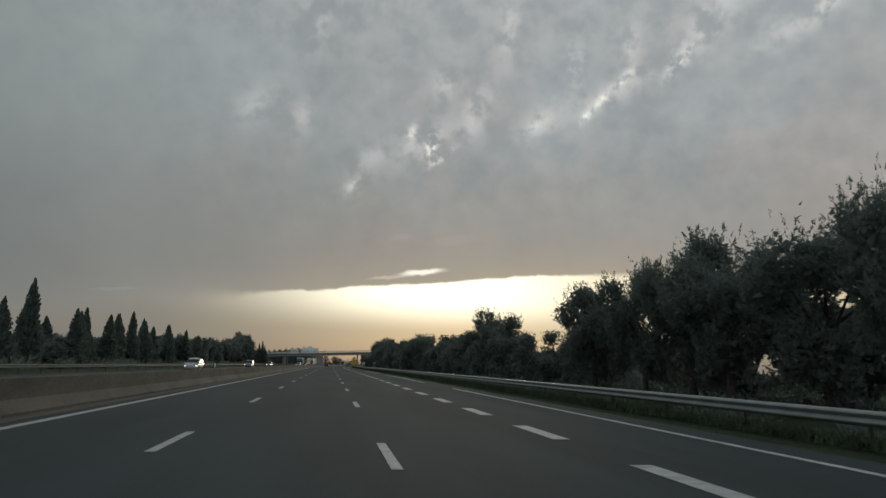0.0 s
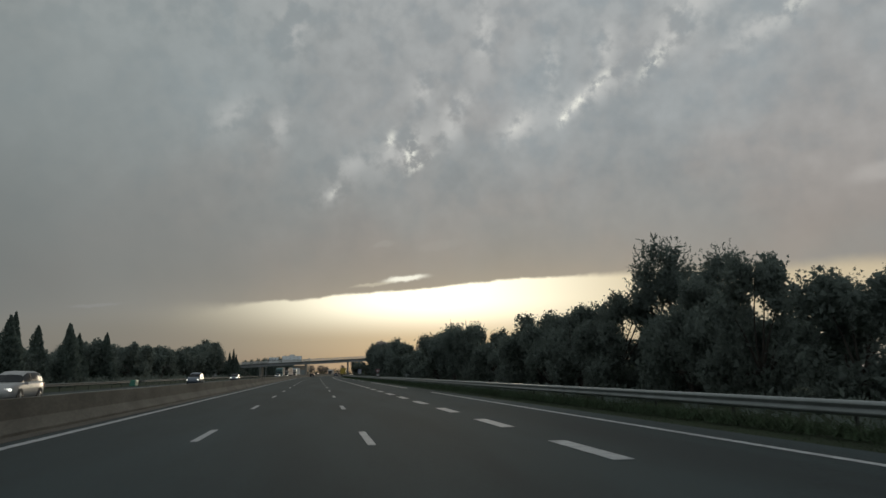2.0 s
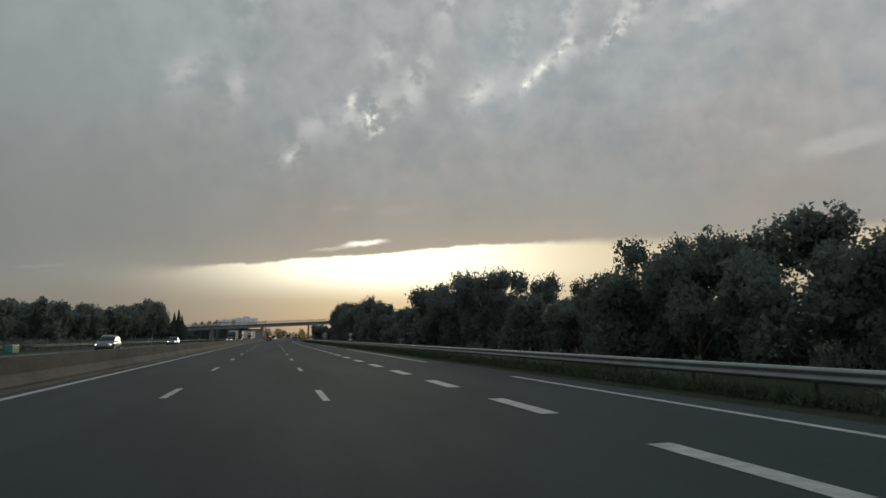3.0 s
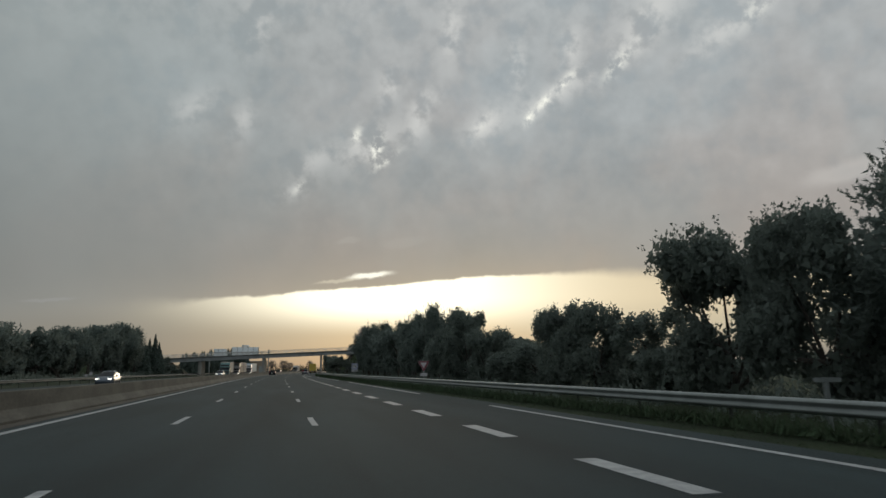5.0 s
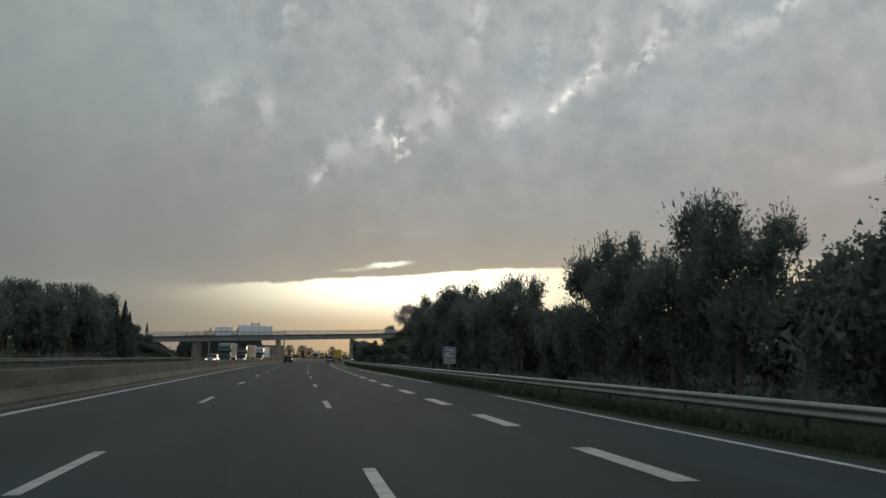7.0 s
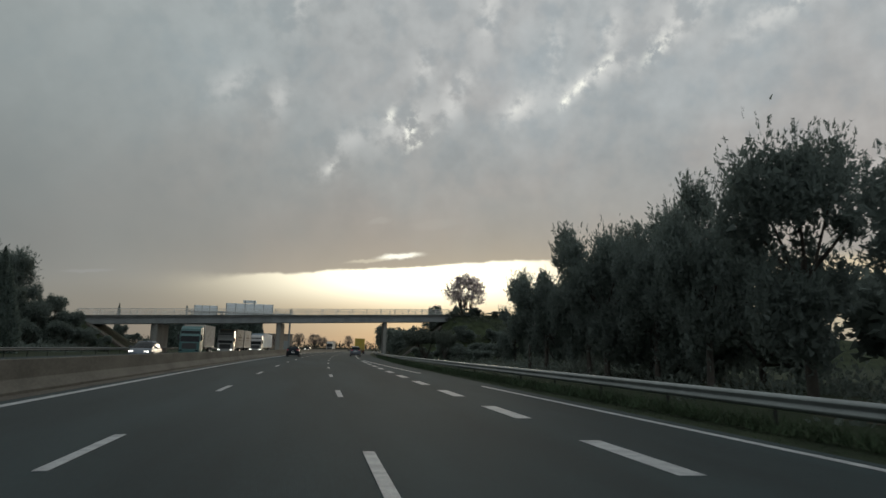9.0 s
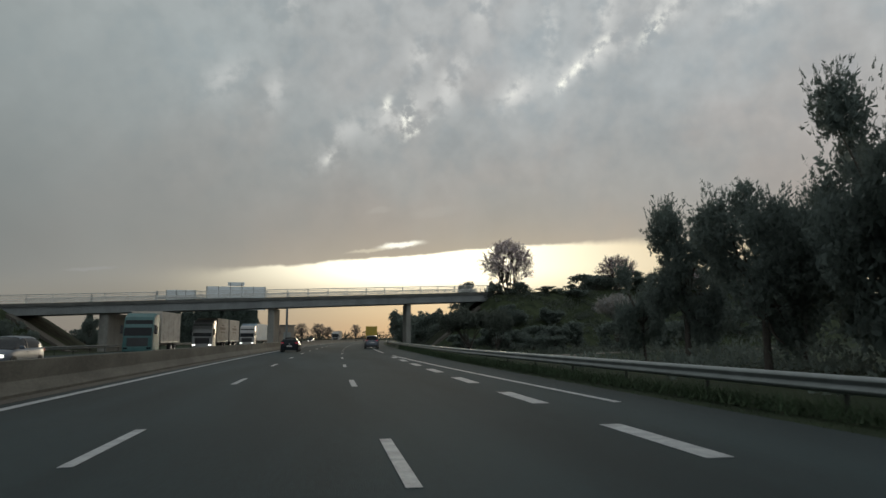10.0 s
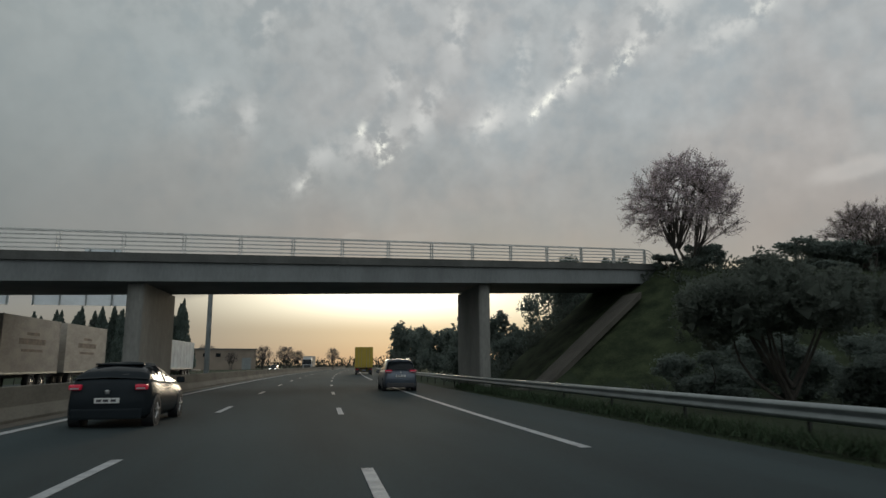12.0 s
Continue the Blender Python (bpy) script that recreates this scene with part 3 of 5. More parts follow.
mb = thing("marker_board", "small pale marker board on a thin steel post", "marker post", pose(cx(225) - 25.6, 225, 0))
part("post", rod((0, 0, -0.4), (0, 0, 2.3), 0.035, 8), M_STEEL, mb)
part("board", box(-0.2, 0.2, -0.06, -0.036, 0.95, 1.4, 0.01), M_SIGNW, mb)
part("side_plate", box(-0.75, -0.45, -0.05, -0.03, 0.75, 1.1, 0.01), M_SIGNW, mb)
part("bracket", box(-0.5, 0.0, -0.036, -0.02, 0.9, 0.95), M_STEEL, mb)

bx = thing("rail_end_cushion", "green plastic cushion at the end of a guard rail", "crash cushion", pose(-24.2, 144.5, 0))
part("body", box(-0.35, 0.35, -0.9, 0.9, 0.0, 0.8, 0.12), M_GREENBOX, bx)
part("band", box(-0.36, 0.36, -0.3, 0.3, 0.5, 0.6, 0.01), M_SIGNW, bx)


# a pale track that runs behind the first trees and turns away below the bank
TRACK = [(13.4, 222), (13.6, 250), (13.6, 285), (15.5, 300), (21, 309), (29, 315), (38, 321), (48, 326), (60, 330)]
secs = []
for i in range(len(TRACK) - 1):
    (xa, ya), (xb, yb) = TRACK[i], TRACK[i + 1]
    for k in range(10):
        t = k / 10
        x, y = xa + (xb - xa) * t, ya + (yb - ya) * t
        x += cx(y)
        d = Vector((yb - ya, xa - xb, 0)).normalized() * (1.25 + 0.35 * noise.noise((x * 0.4, y * 0.4, 2.0)))
        secs.append([(x + s * d.x, y + s * d.y, ground_height(x + s * d.x, y + s * d.y) + h) for s, h in ((-1, -0.3), (-1, 0.05), (1, 0.05), (1, -0.3))])
track = part("track", loft(secs), M_DIRT)
tagged(track, "pale trodden dirt track in the grass below the trees", "track", kind="structure")



# ---------------------------------------------------------------- vegetation
rng = np.random.default_rng(11)


def unit(n):
    v = rng.normal(size=(n, 3))
    return v / np.linalg.norm(v, axis=1)[:, None]


def leaf_mesh(name, centres, axes, length, width, mat, bend=0.25, tiny=False):
    """Small pointed leaves or sprigs: two faces each, folded along the middle; tiny ones have one face."""
    n = len(centres)
    side = np.cross(axes, unit(n))
    side /= np.linalg.norm(side, axis=1)[:, None] + 1e-9
    up_ = np.cross(axes, side)
    L, Wd = np.asarray(length).reshape(-1, 1) * np.ones((n, 1)), np.asarray(width).reshape(-1, 1) * np.ones((n, 1))
    base, tip = centres - axes * L / 2, centres + axes * L / 2
    a = centres + side * Wd / 2 + up_ * Wd * bend
    b = centres - side * Wd / 2 + up_ * Wd * bend
    if tiny:
        a, b = a - axes * L * 0.3, b - axes * L * 0.3
        verts = np.stack([a, tip, b], axis=1).reshape(-1, 3)
        faces = np.arange(3 * n).reshape(-1, 3)
    else:
        verts = np.stack([base, a, tip, b], axis=1).reshape(-1, 3)
        idx = np.arange(n)[:, None] * 4
        faces = np.concatenate([idx + np.array([[0, 1, 2]]), idx + np.array([[0, 2, 3]])], axis=1).reshape(-1, 3)
    me = bpy.data.meshes.new(name)
    me.vertices.add(len(verts)), me.loops.add(faces.size), me.polygons.add(len(faces))
    me.vertices.foreach_set("co", verts.ravel())
    me.loops.foreach_set("vertex_index", faces.ravel().astype(np.int32))
    me.polygons.foreach_set("loop_start", np.arange(0, faces.size, 3, dtype=np.int32))
    me.update(calc_edges=True)
    me.materials.append(mat)
    return me


def tube(bm, pts, radii, n=6):
    rows = []
    for i, p in enumerate(pts):
        p = Vector(p)
        d = Vector(pts[min(i + 1, len(pts) - 1)]) - Vector(pts[max(i - 1, 0)])
        q = d.to_track_quat("Z", "Y")
        rows.append([bm.verts.new(p + q @ Vector((radii[i] * math.cos(6.2832 * k / n), radii[i] * math.sin(6.2832 * k / n), 0))) for k in range(n)])
    for a, b in zip(rows, rows[1:]):
        for k in range(n):
            bm.faces.new((a[k], a[(k + 1) % n], b[(k + 1) % n], b[k]))
    bm.faces.new(rows[-1])


def bough(bm, a, b, r0, r1, sag=0.15, n=5):
    a, b = Vector(a), Vector(b)
    pts, rad = [], []
    off = Vector(rng.normal(size=3)) * (b - a).length * 0.06
    for i in range(6):
        t = i / 5
        p = a.lerp(b, t) + off * math.sin(t * math.pi) + Vector((0, 0, -sag * (b - a).length * t * (1 - t)))
        pts.append(p), rad.append(r0 + (r1 - r0) * t)
    tube(bm, pts, rad, n)


def clumps(n, shape):
    """Clump centres and sizes in a crown; shape: kind of envelope for a tree one unit high and one unit wide."""
    out = []
    lobes = None
    if shape in ("pine", "oak"):
        # a crown of several overlapping heads, uneven in size
        lobes = [(p, rng.uniform(0.13, 0.2)) for p in clumps(20, shape + " heads")]
    while len(out) < n:
        if lobes and rng.random() < 0.6:
            p, r = lobes[int(rng.integers(0, len(lobes)))]
            q = p + unit(1)[0] * r * rng.uniform(0.45, 1.0) * np.array([1.0, 1.0, 0.8])
            if q[2] > 0.1:
                out.append(q)
            continue
        x, y, z = rng.uniform(-0.5, 0.5, 2).tolist() + [rng.uniform(0, 1)]
        r = math.hypot(x, y)
        if shape.startswith("pine"):
            lim = 0.5 * max(0.0, 1 - abs((z - 0.55) / 0.45) ** 2.8) ** 0.7 if z > 0.16 else 0.0
        elif shape == "spread":
            lim = 0.5 * max(0.0, 1 - abs((z - 0.74) / 0.26) ** 2.2) ** 0.7 if z > 0.54 else 0.0
        elif shape.startswith("oak"):
            lim = 0.5 * max(0.0, 1 - abs((z - 0.45) / 0.55) ** 2.2) ** 0.6 if z > 0.05 else 0.0
        else:
            lim = 0.5 * (1 - z) ** 0.75 * min(1.0, (z + 0.03) / 0.10)
        if shape.endswith("heads"):
            lim *= 0.78
        if r < lim and rng.random() < (0.9 if shape == "cypress" else 0.25) + 0.75 * (r / (lim + 1e-6)) ** 1.2:
            out.append((x, y, z))
    out = np.array(out)
    if lobes:
        top = np.sort(out[:, 2])[-5]
        out[:, 2] = np.minimum(out[:, 2], top) * 0.895 / top
    return out


def tree_base(kind, height, width, n_clump, n_leaf, leaf, mat, label, category, lean=0.0, inner=16, fill=0.48, boughs=12):
    """One tree, standing at the origin: tapered trunk with limbs, crown of many sprigs."""
    t = thing("tree", label, category)
    c = clumps(n_clump, kind)
    # stray clumps move in towards their neighbours
    for _ in range(4):
        gap = np.linalg.norm((c[:, None] - c[None]) * np.array([width, width, height]), axis=2)
        near = np.argsort(gap, axis=1)[:, 1:10]
        lone = np.take_along_axis(gap, near, 1).mean(axis=1)
        far_out = lone > np.quantile(lone, 0.86)
        c[far_out] += (c[near[far_out]].mean(axis=1) - c[far_out]) * 0.55
    c[:, :2] *= width * 0.9
    c[:, 2] *= height * (0.92 if kind != "cypress" else 0.95)
    c[:, 0] += lean * c[:, 2]
    per = n_leaf // n_clump
    size = (0.105 if kind == "pine" else 0.115) * width * (0.7 + 0.6 * rng.random(n_clump))
    if kind == "cypress":
        size = 0.17 * width * (0.7 + 0.5 * rng.random(n_clump)) * (1.12 - c[:, 2] / height)
    cs, ax = [], []
    for p, s in zip(c, size):
        # twigs first, then leaves set along each twig
        m = 6 if kind == "pine" else 11
        d = unit(m)
        root = p + d * (rng.random(m) ** 0.5)[:, None] * s * (0.75 if kind != "cypress" else 0.6)
        up_bias = {"pine": 0.95, "oak": 0.25, "spread": 0.25, "cypress": 1.6}[kind]
        way = d * 0.8 + np.array([0, 0, up_bias]) + rng.normal(size=(m, 3)) * 0.3
        way /= np.linalg.norm(way, axis=1)[:, None]
        pick = rng.integers(0, m, per)
        reach = s * (0.95 if kind == "pine" else 0.28)
        t_ = rng.random(per)[:, None]
        jit = 0.06 if kind == "pine" else 0.10
        cs.append(root[pick] + way[pick] * t_ * reach + rng.normal(size=(per, 3)) * (jit * (1.2 - t_ * 0.6)))
        grow = way[pick] * 0.9 + rng.normal(size=(per, 3)) * (0.38 if kind in ("pine", "cypress") else 0.8)
        ax.append(grow / np.linalg.norm(grow, axis=1)[:, None])
    cs, ax = np.concatenate(cs), np.concatenate(ax)
    # no lone sprig far above the crown
    low = cs[:, 2] < np.sort(cs[:, 2])[-60] + 0.25
    cs, ax = cs[low], ax[low]
    length = leaf * (0.7 + 0.7 * rng.random(len(cs)))
    me = leaf_mesh("crown", cs, ax, length, length * (0.30 if kind == "pine" else 0.75), mat, tiny=True)
    part("crown", me, mat, t)
    # the dense heart of each clump, and short twigs round it
    k = n_clump * inner
    pick = rng.integers(0, n_clump, k)
    cs = c[pick] + unit(k) * (rng.random(k) ** 0.5 * 0.62 * size[pick])[:, None]
    ln = size[pick] * fill * (0.7 + 0.6 * rng.random(k))
    part("inner_foliage", leaf_mesh("inner_foliage", cs, unit(k), ln, ln * (0.5 if kind == "pine" else 0.8), mat, tiny=True), mat, t)
    bm = bmesh.new()
    r0 = 0.02 * height + 0.05
    fork = height * (0.34 if kind == "pine" else 0.18 if kind == "oak" else 0.13 if kind == "spread" else 0.9)
    top = Vector((lean * fork, 0, fork))
    tube(bm, [(0, 0, -0.4), (0.02, 0, 0.1), (lean * fork * 0.5, 0.04, fork * 0.5), top], [r0 * 1.35, r0, r0 * 0.85, r0 * 0.7], 8)
    if kind != "cypress":
        for i in rng.permutation(n_clump)[:boughs]:
            bough(bm, top + Vector((0, 0, rng.uniform(-0.12, 0.05) * height)), c[i], r0 * 0.5, 0.02)
    part("trunk", bm, M_BARK, t, smooth=True)
    return t


def cypress(height, width, n_leaf):
    """A dense spire: sprigs packed close over a lumpy cone, finer and more upright towards the tip."""
    t = thing("tree", CYP_L, "cypress")
    lobes = [(rng.uniform(0, 6.283), rng.uniform(0.0, 0.85), rng.uniform(0.5, 1.0)) for _ in range(16)]

    def reach(z, a):
        r = 0.5 * width * (1 - z) ** 0.72 * min(1.0, 0.55 + z * 4.0)
        bump = sum(w * math.exp(-((z - z0) / 0.09) ** 2) * max(0.0, math.cos(a - a0)) ** 2 for a0, z0, w in lobes)
        return r * (0.72 + 0.38 * min(bump, 1.0))
    cs, ax, ln = [], [], []
    while len(cs) < n_leaf:
        z, a = rng.random(), rng.uniform(0, 6.283)
        if rng.random() > 0.25 + 0.75 * (1 - z) ** 0.7:
            continue
        r = reach(z, a) * (1 - 0.55 * rng.random() ** 2)
        cs.append((r * math.cos(a), r * math.sin(a), 0.15 + z * (height - 0.15)))
        g = np.array([math.cos(a) * 0.5, math.sin(a) * 0.5, 1.1 + z]) + rng.normal(size=3) * 0.28
        ax.append(g / np.linalg.norm(g)), ln.append(0.58 - 0.28 * z)
    ln = np.array(ln) * (0.7 + 0.6 * rng.random(len(ln)))
    part("crown", leaf_mesh("crown", np.array(cs), np.array(ax), ln, ln * 0.45, M_CYP), M_CYP, t)
    k = n_leaf // 3
    z, a = rng.random(k) ** 1.3, rng.uniform(0, 6.283, k)
    r = 0.30 * width * (1 - z) ** 0.8 * np.sqrt(rng.random(k))
    core = np.stack([r * np.cos(a), r * np.sin(a), 0.2 + z * (height - 0.9)], axis=1)
    g = rng.normal(size=(k, 3)) * 0.35 + np.array([0, 0, 1.0])
    part("inner_foliage", leaf_mesh("inner_foliage", core, g / np.linalg.norm(g, axis=1)[:, None], 0.9 - 0.4 * z, 0.5 - 0.3 * z, M_CYP), M_CYP, t)
    bm = bmesh.new()
    tube(bm, [(0, 0, -0.4), (0, 0, 0.4), (0.02, 0, height * 0.5), (0, 0.02, height * 0.9)], [0.2, 0.16, 0.08, 0.02], 7)
    part("trunk", bm, M_BARK, t, smooth=True)
    return t


def blossom_tree(height, width, label, flower, n_flower, category="blossoming tree", trunks=5, low=0.16, size=0.1, tips=240, fork=0.25):
    """Forking limbs that reach for points in a lumpy round crown, thin twigs, small flowers along them."""
    t = thing("tree", label, category)
    lobe = unit(9)

    def inside(n, k0, k1):
        d = unit(n)
        d[:, 2] = np.where(d[:, 2] < -0.75, -d[:, 2], d[:, 2])
        lump = 0.80 + 0.22 * np.max(d @ lobe.T, axis=1) ** 3
        r = rng.uniform(k0, k1, n) * lump
        return np.stack([d[:, 0] * r * width * 0.5, d[:, 1] * r * width * 0.5, height * (0.58 + low * 0.4) + d[:, 2] * r * height * (0.44 - low * 0.3)], axis=1)

    bm = bmesh.new()
    level = []
    for i in range(trunks):
        a = 6.283 * i / trunks + rng.uniform(-0.4, 0.4)
        mid = np.array([math.cos(a) * width * 0.09, math.sin(a) * width * 0.09, height * rng.uniform(fork - 0.05, fork + 0.05)])
        bough(bm, (0.1 * math.cos(a), 0.1 * math.sin(a), -0.4), mid, 0.12, 0.08, 0.0)
        level.append(mid)
    level = np.array(level)
    twigs = []
    for count, k0, k1, r0, r1 in ((34, 0.25, 0.5, 0.07, 0.045), (120, 0.45, 0.85, 0.04, 0.022), (tips, 0.5, 1.0, 0.018, 0.009)):
        pts = inside(count, k0, k1)
        for p in pts:
            cost = np.linalg.norm(level - p, axis=1) + np.maximum(0, level[:, 2] - p[2] - 0.2) * 1.2
            q = level[int(np.argmin(cost))]
            bough(bm, q, p, r0, r1, -0.04, 4 if r0 > 0.03 else 3)
            if count > 100:
                twigs.append((Vector(q), Vector(p)))
        level = np.concatenate([level, pts])
    part("trunk", bm, M_BARK, t, smooth=True)
    cs, ax = [], []
    for a, b in twigs:
        for _ in range(16):
            p = a.lerp(b, rng.uniform(0.25, 1.1))
            d = (b - a).normalized() * 0.8 + Vector(unit(1)[0]) * 0.7 + Vector((0, 0, 0.35))
            cs.append(p + d.normalized() * 0.2), ax.append(d.normalized())
    cs, ax = np.array(cs), np.array(ax)
    part("fine_branching", leaf_mesh("fine_branching", cs, ax, 0.45 + 0.3 * rng.random(len(cs)), 0.022, M_TWIG, 0.1), M_TWIG, t)
    if n_flower:
        pick = rng.integers(0, len(cs), n_flower)
        fc = cs[pick] + ax[pick] * rng.uniform(-0.3, 0.35, (n_flower, 1)) + rng.normal(size=(n_flower, 3)) * 0.05
        part("blossom", leaf_mesh("blossom", fc, unit(n_flower), size * (0.8 + 0.6 * rng.random(n_flower)), size * 0.85, flower, 0.1), flower, t)
    return t


def stand(master, x, y, h, w, turn, z=None):
    """A copy of a one-unit master: h high, w wide."""
    ob = copy_thing(master, pose(x, y, ground_height(x, y) - 0.1 if z is None else z, 0, 0, turn) @ Matrix.Diagonal((w, w, h, 1)))
    return ob


PINE_L, OAK_L, CYP_L = "dark green pine with upright sprigs beside the motorway", "dark evergreen oak with a dense round crown", "slim dark cypress with a pointed top"
PINES = [tree_base("pine", 9.0, 8.0, 230, 14500, 0.23, M_PINE, PINE_L, "pine tree", l, 26, 0.42) for l in (0.0, 0.06, -0.05)]
OAKS = [tree_base("oak", 6.0, 7.0, 220, 13500, 0.14, M_OAK, OAK_L, "oak tree", l, 26, 0.36) for l in (0.0, 0.05, -0.04)]
CYPS = [cypress(9.0, 2.6, 1900) for _ in range(3)]
FAR_PINES = [tree_base("pine", 9.0, 8.0, 110, 2500, 0.49, M_PINE, PINE_L, "pine tree", l, 12, 0.5, 5) for l in (0.0, 0.05, -0.05)]
FAR_OAKS = [tree_base("oak", 6.0, 7.0, 110, 2500, 0.35, M_OAK, OAK_L, "oak tree", l, 12, 0.5, 5) for l in (0.0, 0.05, -0.04)]
for pool, w, h in ((PINES + FAR_PINES, 8.0, 9.0), (OAKS + FAR_OAKS, 7.0, 6.0), (CYPS, 2.6, 9.0)):
    for p in pool:
        p.scale = (1 / w, 1 / w, 1 / h)

# the wood along the right: kind, x, y, height, width
RIGHT = [
    ("p", 16.6, 20.0, 9.2, 5), ("p", 17, 25, 7.6, 6), ("p", 16.5, 30.5, 8.8, 6.5), ("p", 17, 34.5, 8.6, 6), ("p", 16.8, 39.2, 7.9, 5), ("p", 16.5, 43.5, 7.4, 5), ("p", 17.2, 47.4, 7.9, 5.2), ("o", 19.5, 54.5, 4.4, 6),
    ("o", 17.3, 59.8, 4.9, 5.4), ("o", 18.5, 65.5, 3.1, 5), ("o", 17.5, 71.5, 5.3, 5.5), ("o", 17, 76, 6.6, 5), ("o", 17, 81.5, 6.4, 5.0), ("p", 19.3, 86.6, 9.6, 7.4), ("o", 17, 89.5, 6.5, 6), ("o", 17, 95.5, 6.3, 6.5),
    ("o", 16.8, 101, 6.5, 6), ("o", 16.8, 104.8, 6.6, 6), ("o", 17, 109.5, 5.3, 5), ("o", 18, 115, 4.3, 6), ("o", 17.3, 121.5, 6.5, 6), ("o", 17, 127, 7.2, 6), ("p", 17, 131.5, 8.0, 6), ("p", 16.8, 138, 8.4, 7),
    ("o", 16.6, 143.5, 7.4, 6), ("o", 16.6, 148.3, 7.9, 6.5), ("o", 18, 155, 4.7, 5.5), ("o", 17, 161, 5.7, 5), ("o", 17, 165.3, 6.0, 5), ("o", 18, 171, 3.3, 6), ("o", 18, 176, 3.6, 6), ("o", 17.3, 182, 5.5, 5),
    ("o", 17, 186.8, 7.3, 5.5), ("o", 16.8, 192, 8.1, 7), ("p", 17, 200.5, 9.3, 5), ("p", 16.8, 205, 9.8, 5), ("p", 17, 209, 9.1, 4.5), ("p", 16.8, 212.7, 9.5, 5), ("p", 17.2, 217, 7.4, 4.5), ("o", 18, 221.5, 6.0, 5.5),
    ("p", 17.3, 229, 9.2, 6), ("p", 16.8, 235, 10.2, 6), ("p", 17, 241.5, 9.4, 6), ("p", 16.6, 248, 11.0, 6), ("p", 16.6, 254.3, 11.0, 5), ("p", 17.3, 260.3, 9.6, 5), ("p", 17, 266, 10.4, 6.0), ("p", 17.8, 270.8, 11.6, 5.2),
    ("p", 17, 277.5, 9.0, 5.4), ("p", 18.2, 285.8, 9.9, 5.0), ("p", 18.3, 291.0, 6.2, 3.2), ("p", 22.5, 270.5, 12.4, 7), ("p", 21.5, 262, 10.6, 6), ("p", 22, 266, 11.4, 6.5), ("p", 21.5, 276, 10.4, 6.5), ("p", 23, 283, 9.0, 5.5)]
for i, (kind, x, y, top, w) in enumerate(RIGHT):
    pool = PINES if kind == "p" else OAKS
    tagged(stand(pool[i % 3], cx(y) + x, y, top + 0.45, w * (1.2 if kind == "p" else 1.08), 137 * i % 360), group="trees along the verge")
# a second row behind, lower, and the scrub under it
for i in range(32):
    y = 14 + i * 8.4
    tagged(stand(FAR_OAKS[i % 3], cx(y) + 23.5 + 2.0 * math.sin(i * 2.1), y, 3.9 + 0.4 * math.sin(i * 1.7) + (3.4 if y > 228 else 2.6 if 198 < y < 220 or y < 42 else 0.6 if 78 < y < 108 or 128 < y < 150 else -0.8 if 150 < y < 182 or 52 < y < 70 else 0.0), 9.5, 71 * i % 360), group="trees behind the verge trees")


def scrub(name, label, pts, size, mat, leaf, per):
    cs, ax = [], []
    for x, y, z, s in pts:
        d = unit(per)
        d[:, 2] = abs(d[:, 2])
        cs.append(np.array([x, y, z]) + d * (rng.random(per) ** 0.4)[:, None] * np.array([s, s, s * 0.8]) * size)
        g = d + rng.normal(size=(per, 3)) * 0.4 + np.array([0, 0, 0.4])
        ax.append(g / np.linalg.norm(g, axis=1)[:, None])
    cs, ax = np.concatenate(cs), np.concatenate(ax)
    length = leaf * (0.6 + 0.8 * rng.random(len(cs)))
    ob = part(name, leaf_mesh(name, cs, ax, length, length * 0.5, mat), mat)
    return tagged(ob, label, "undergrowth", kind="stuff")


pts = [(cx(y) + rng.uniform(11.2, 20), y, -0.4, rng.uniform(0.7, 1.5)) for y in np.concatenate([rng.uniform(8, 225, 280), rng.uniform(225, 292, 60)])]
pts += [(cx(y) + rng.uniform(18.5, 26), y, -0.4, rng.uniform(1.6, 3.2)) for y in rng.uniform(4, 292, 420)]
scrub("undergrowth", "dark scrub under the trees beside the guard rail", pts, 1.0, M_OAK, 0.27, 84)

# left side, beyond the oncoming lanes
LEFT = [(80, 7.0), (84, 9.6), (88, 6.4), (93, 5.8), (98, 7.2), (103, 7.2), (108, 8.0), (113, 7.4), (118, 8.0), (123, 8.2), (127, 9.0), (132, 7.6), (138, 8.4), (144, 7.2), (150, 7.9), (155, 8.0), (161, 7.2), (168, 7.8)]
for i, (y, h) in enumerate(LEFT):
    tagged(stand(CYPS[i % 3], -36 + 1.2 * math.sin(i * 1.9), y + 1.5, h + 0.8, 4.0 + 0.6 * math.sin(i * 3.1), 67 * i % 360), group="row of cypresses")
for i in range(46):
    y = 58 + i * 5.5
    hh = (4.6 if y < 165 else 6.0) + max(0.0, y - 100) * 0.029 + 0.8 * math.sin(i * 2.3)
    tagged(stand((FAR_PINES if i % 3 == 0 else FAR_OAKS)[i % 3], cx(y) - 39.5 + 2.0 * math.sin(i * 1.3), y, hh, 9.0 + math.sin(i * 1.1), 53 * i % 360), group="wood beyond the oncoming lanes")
for i, (x, y, h, w) in enumerate(((-38, 262, 11.2, 9), (-38, 270, 12.0, 9), (-38, 279, 12.6, 9), (-38.5, 287, 13.4, 9), (-39, 296, 14.0, 9), (-40, 305, 14.6, 9), (-43, 314, 14.4, 9))):
    tagged(stand((FAR_PINES if i < 7 else FAR_OAKS)[i % 3], cx(y) + x, y, h, w, 91 * i % 360), group="wood beyond the oncoming lanes")
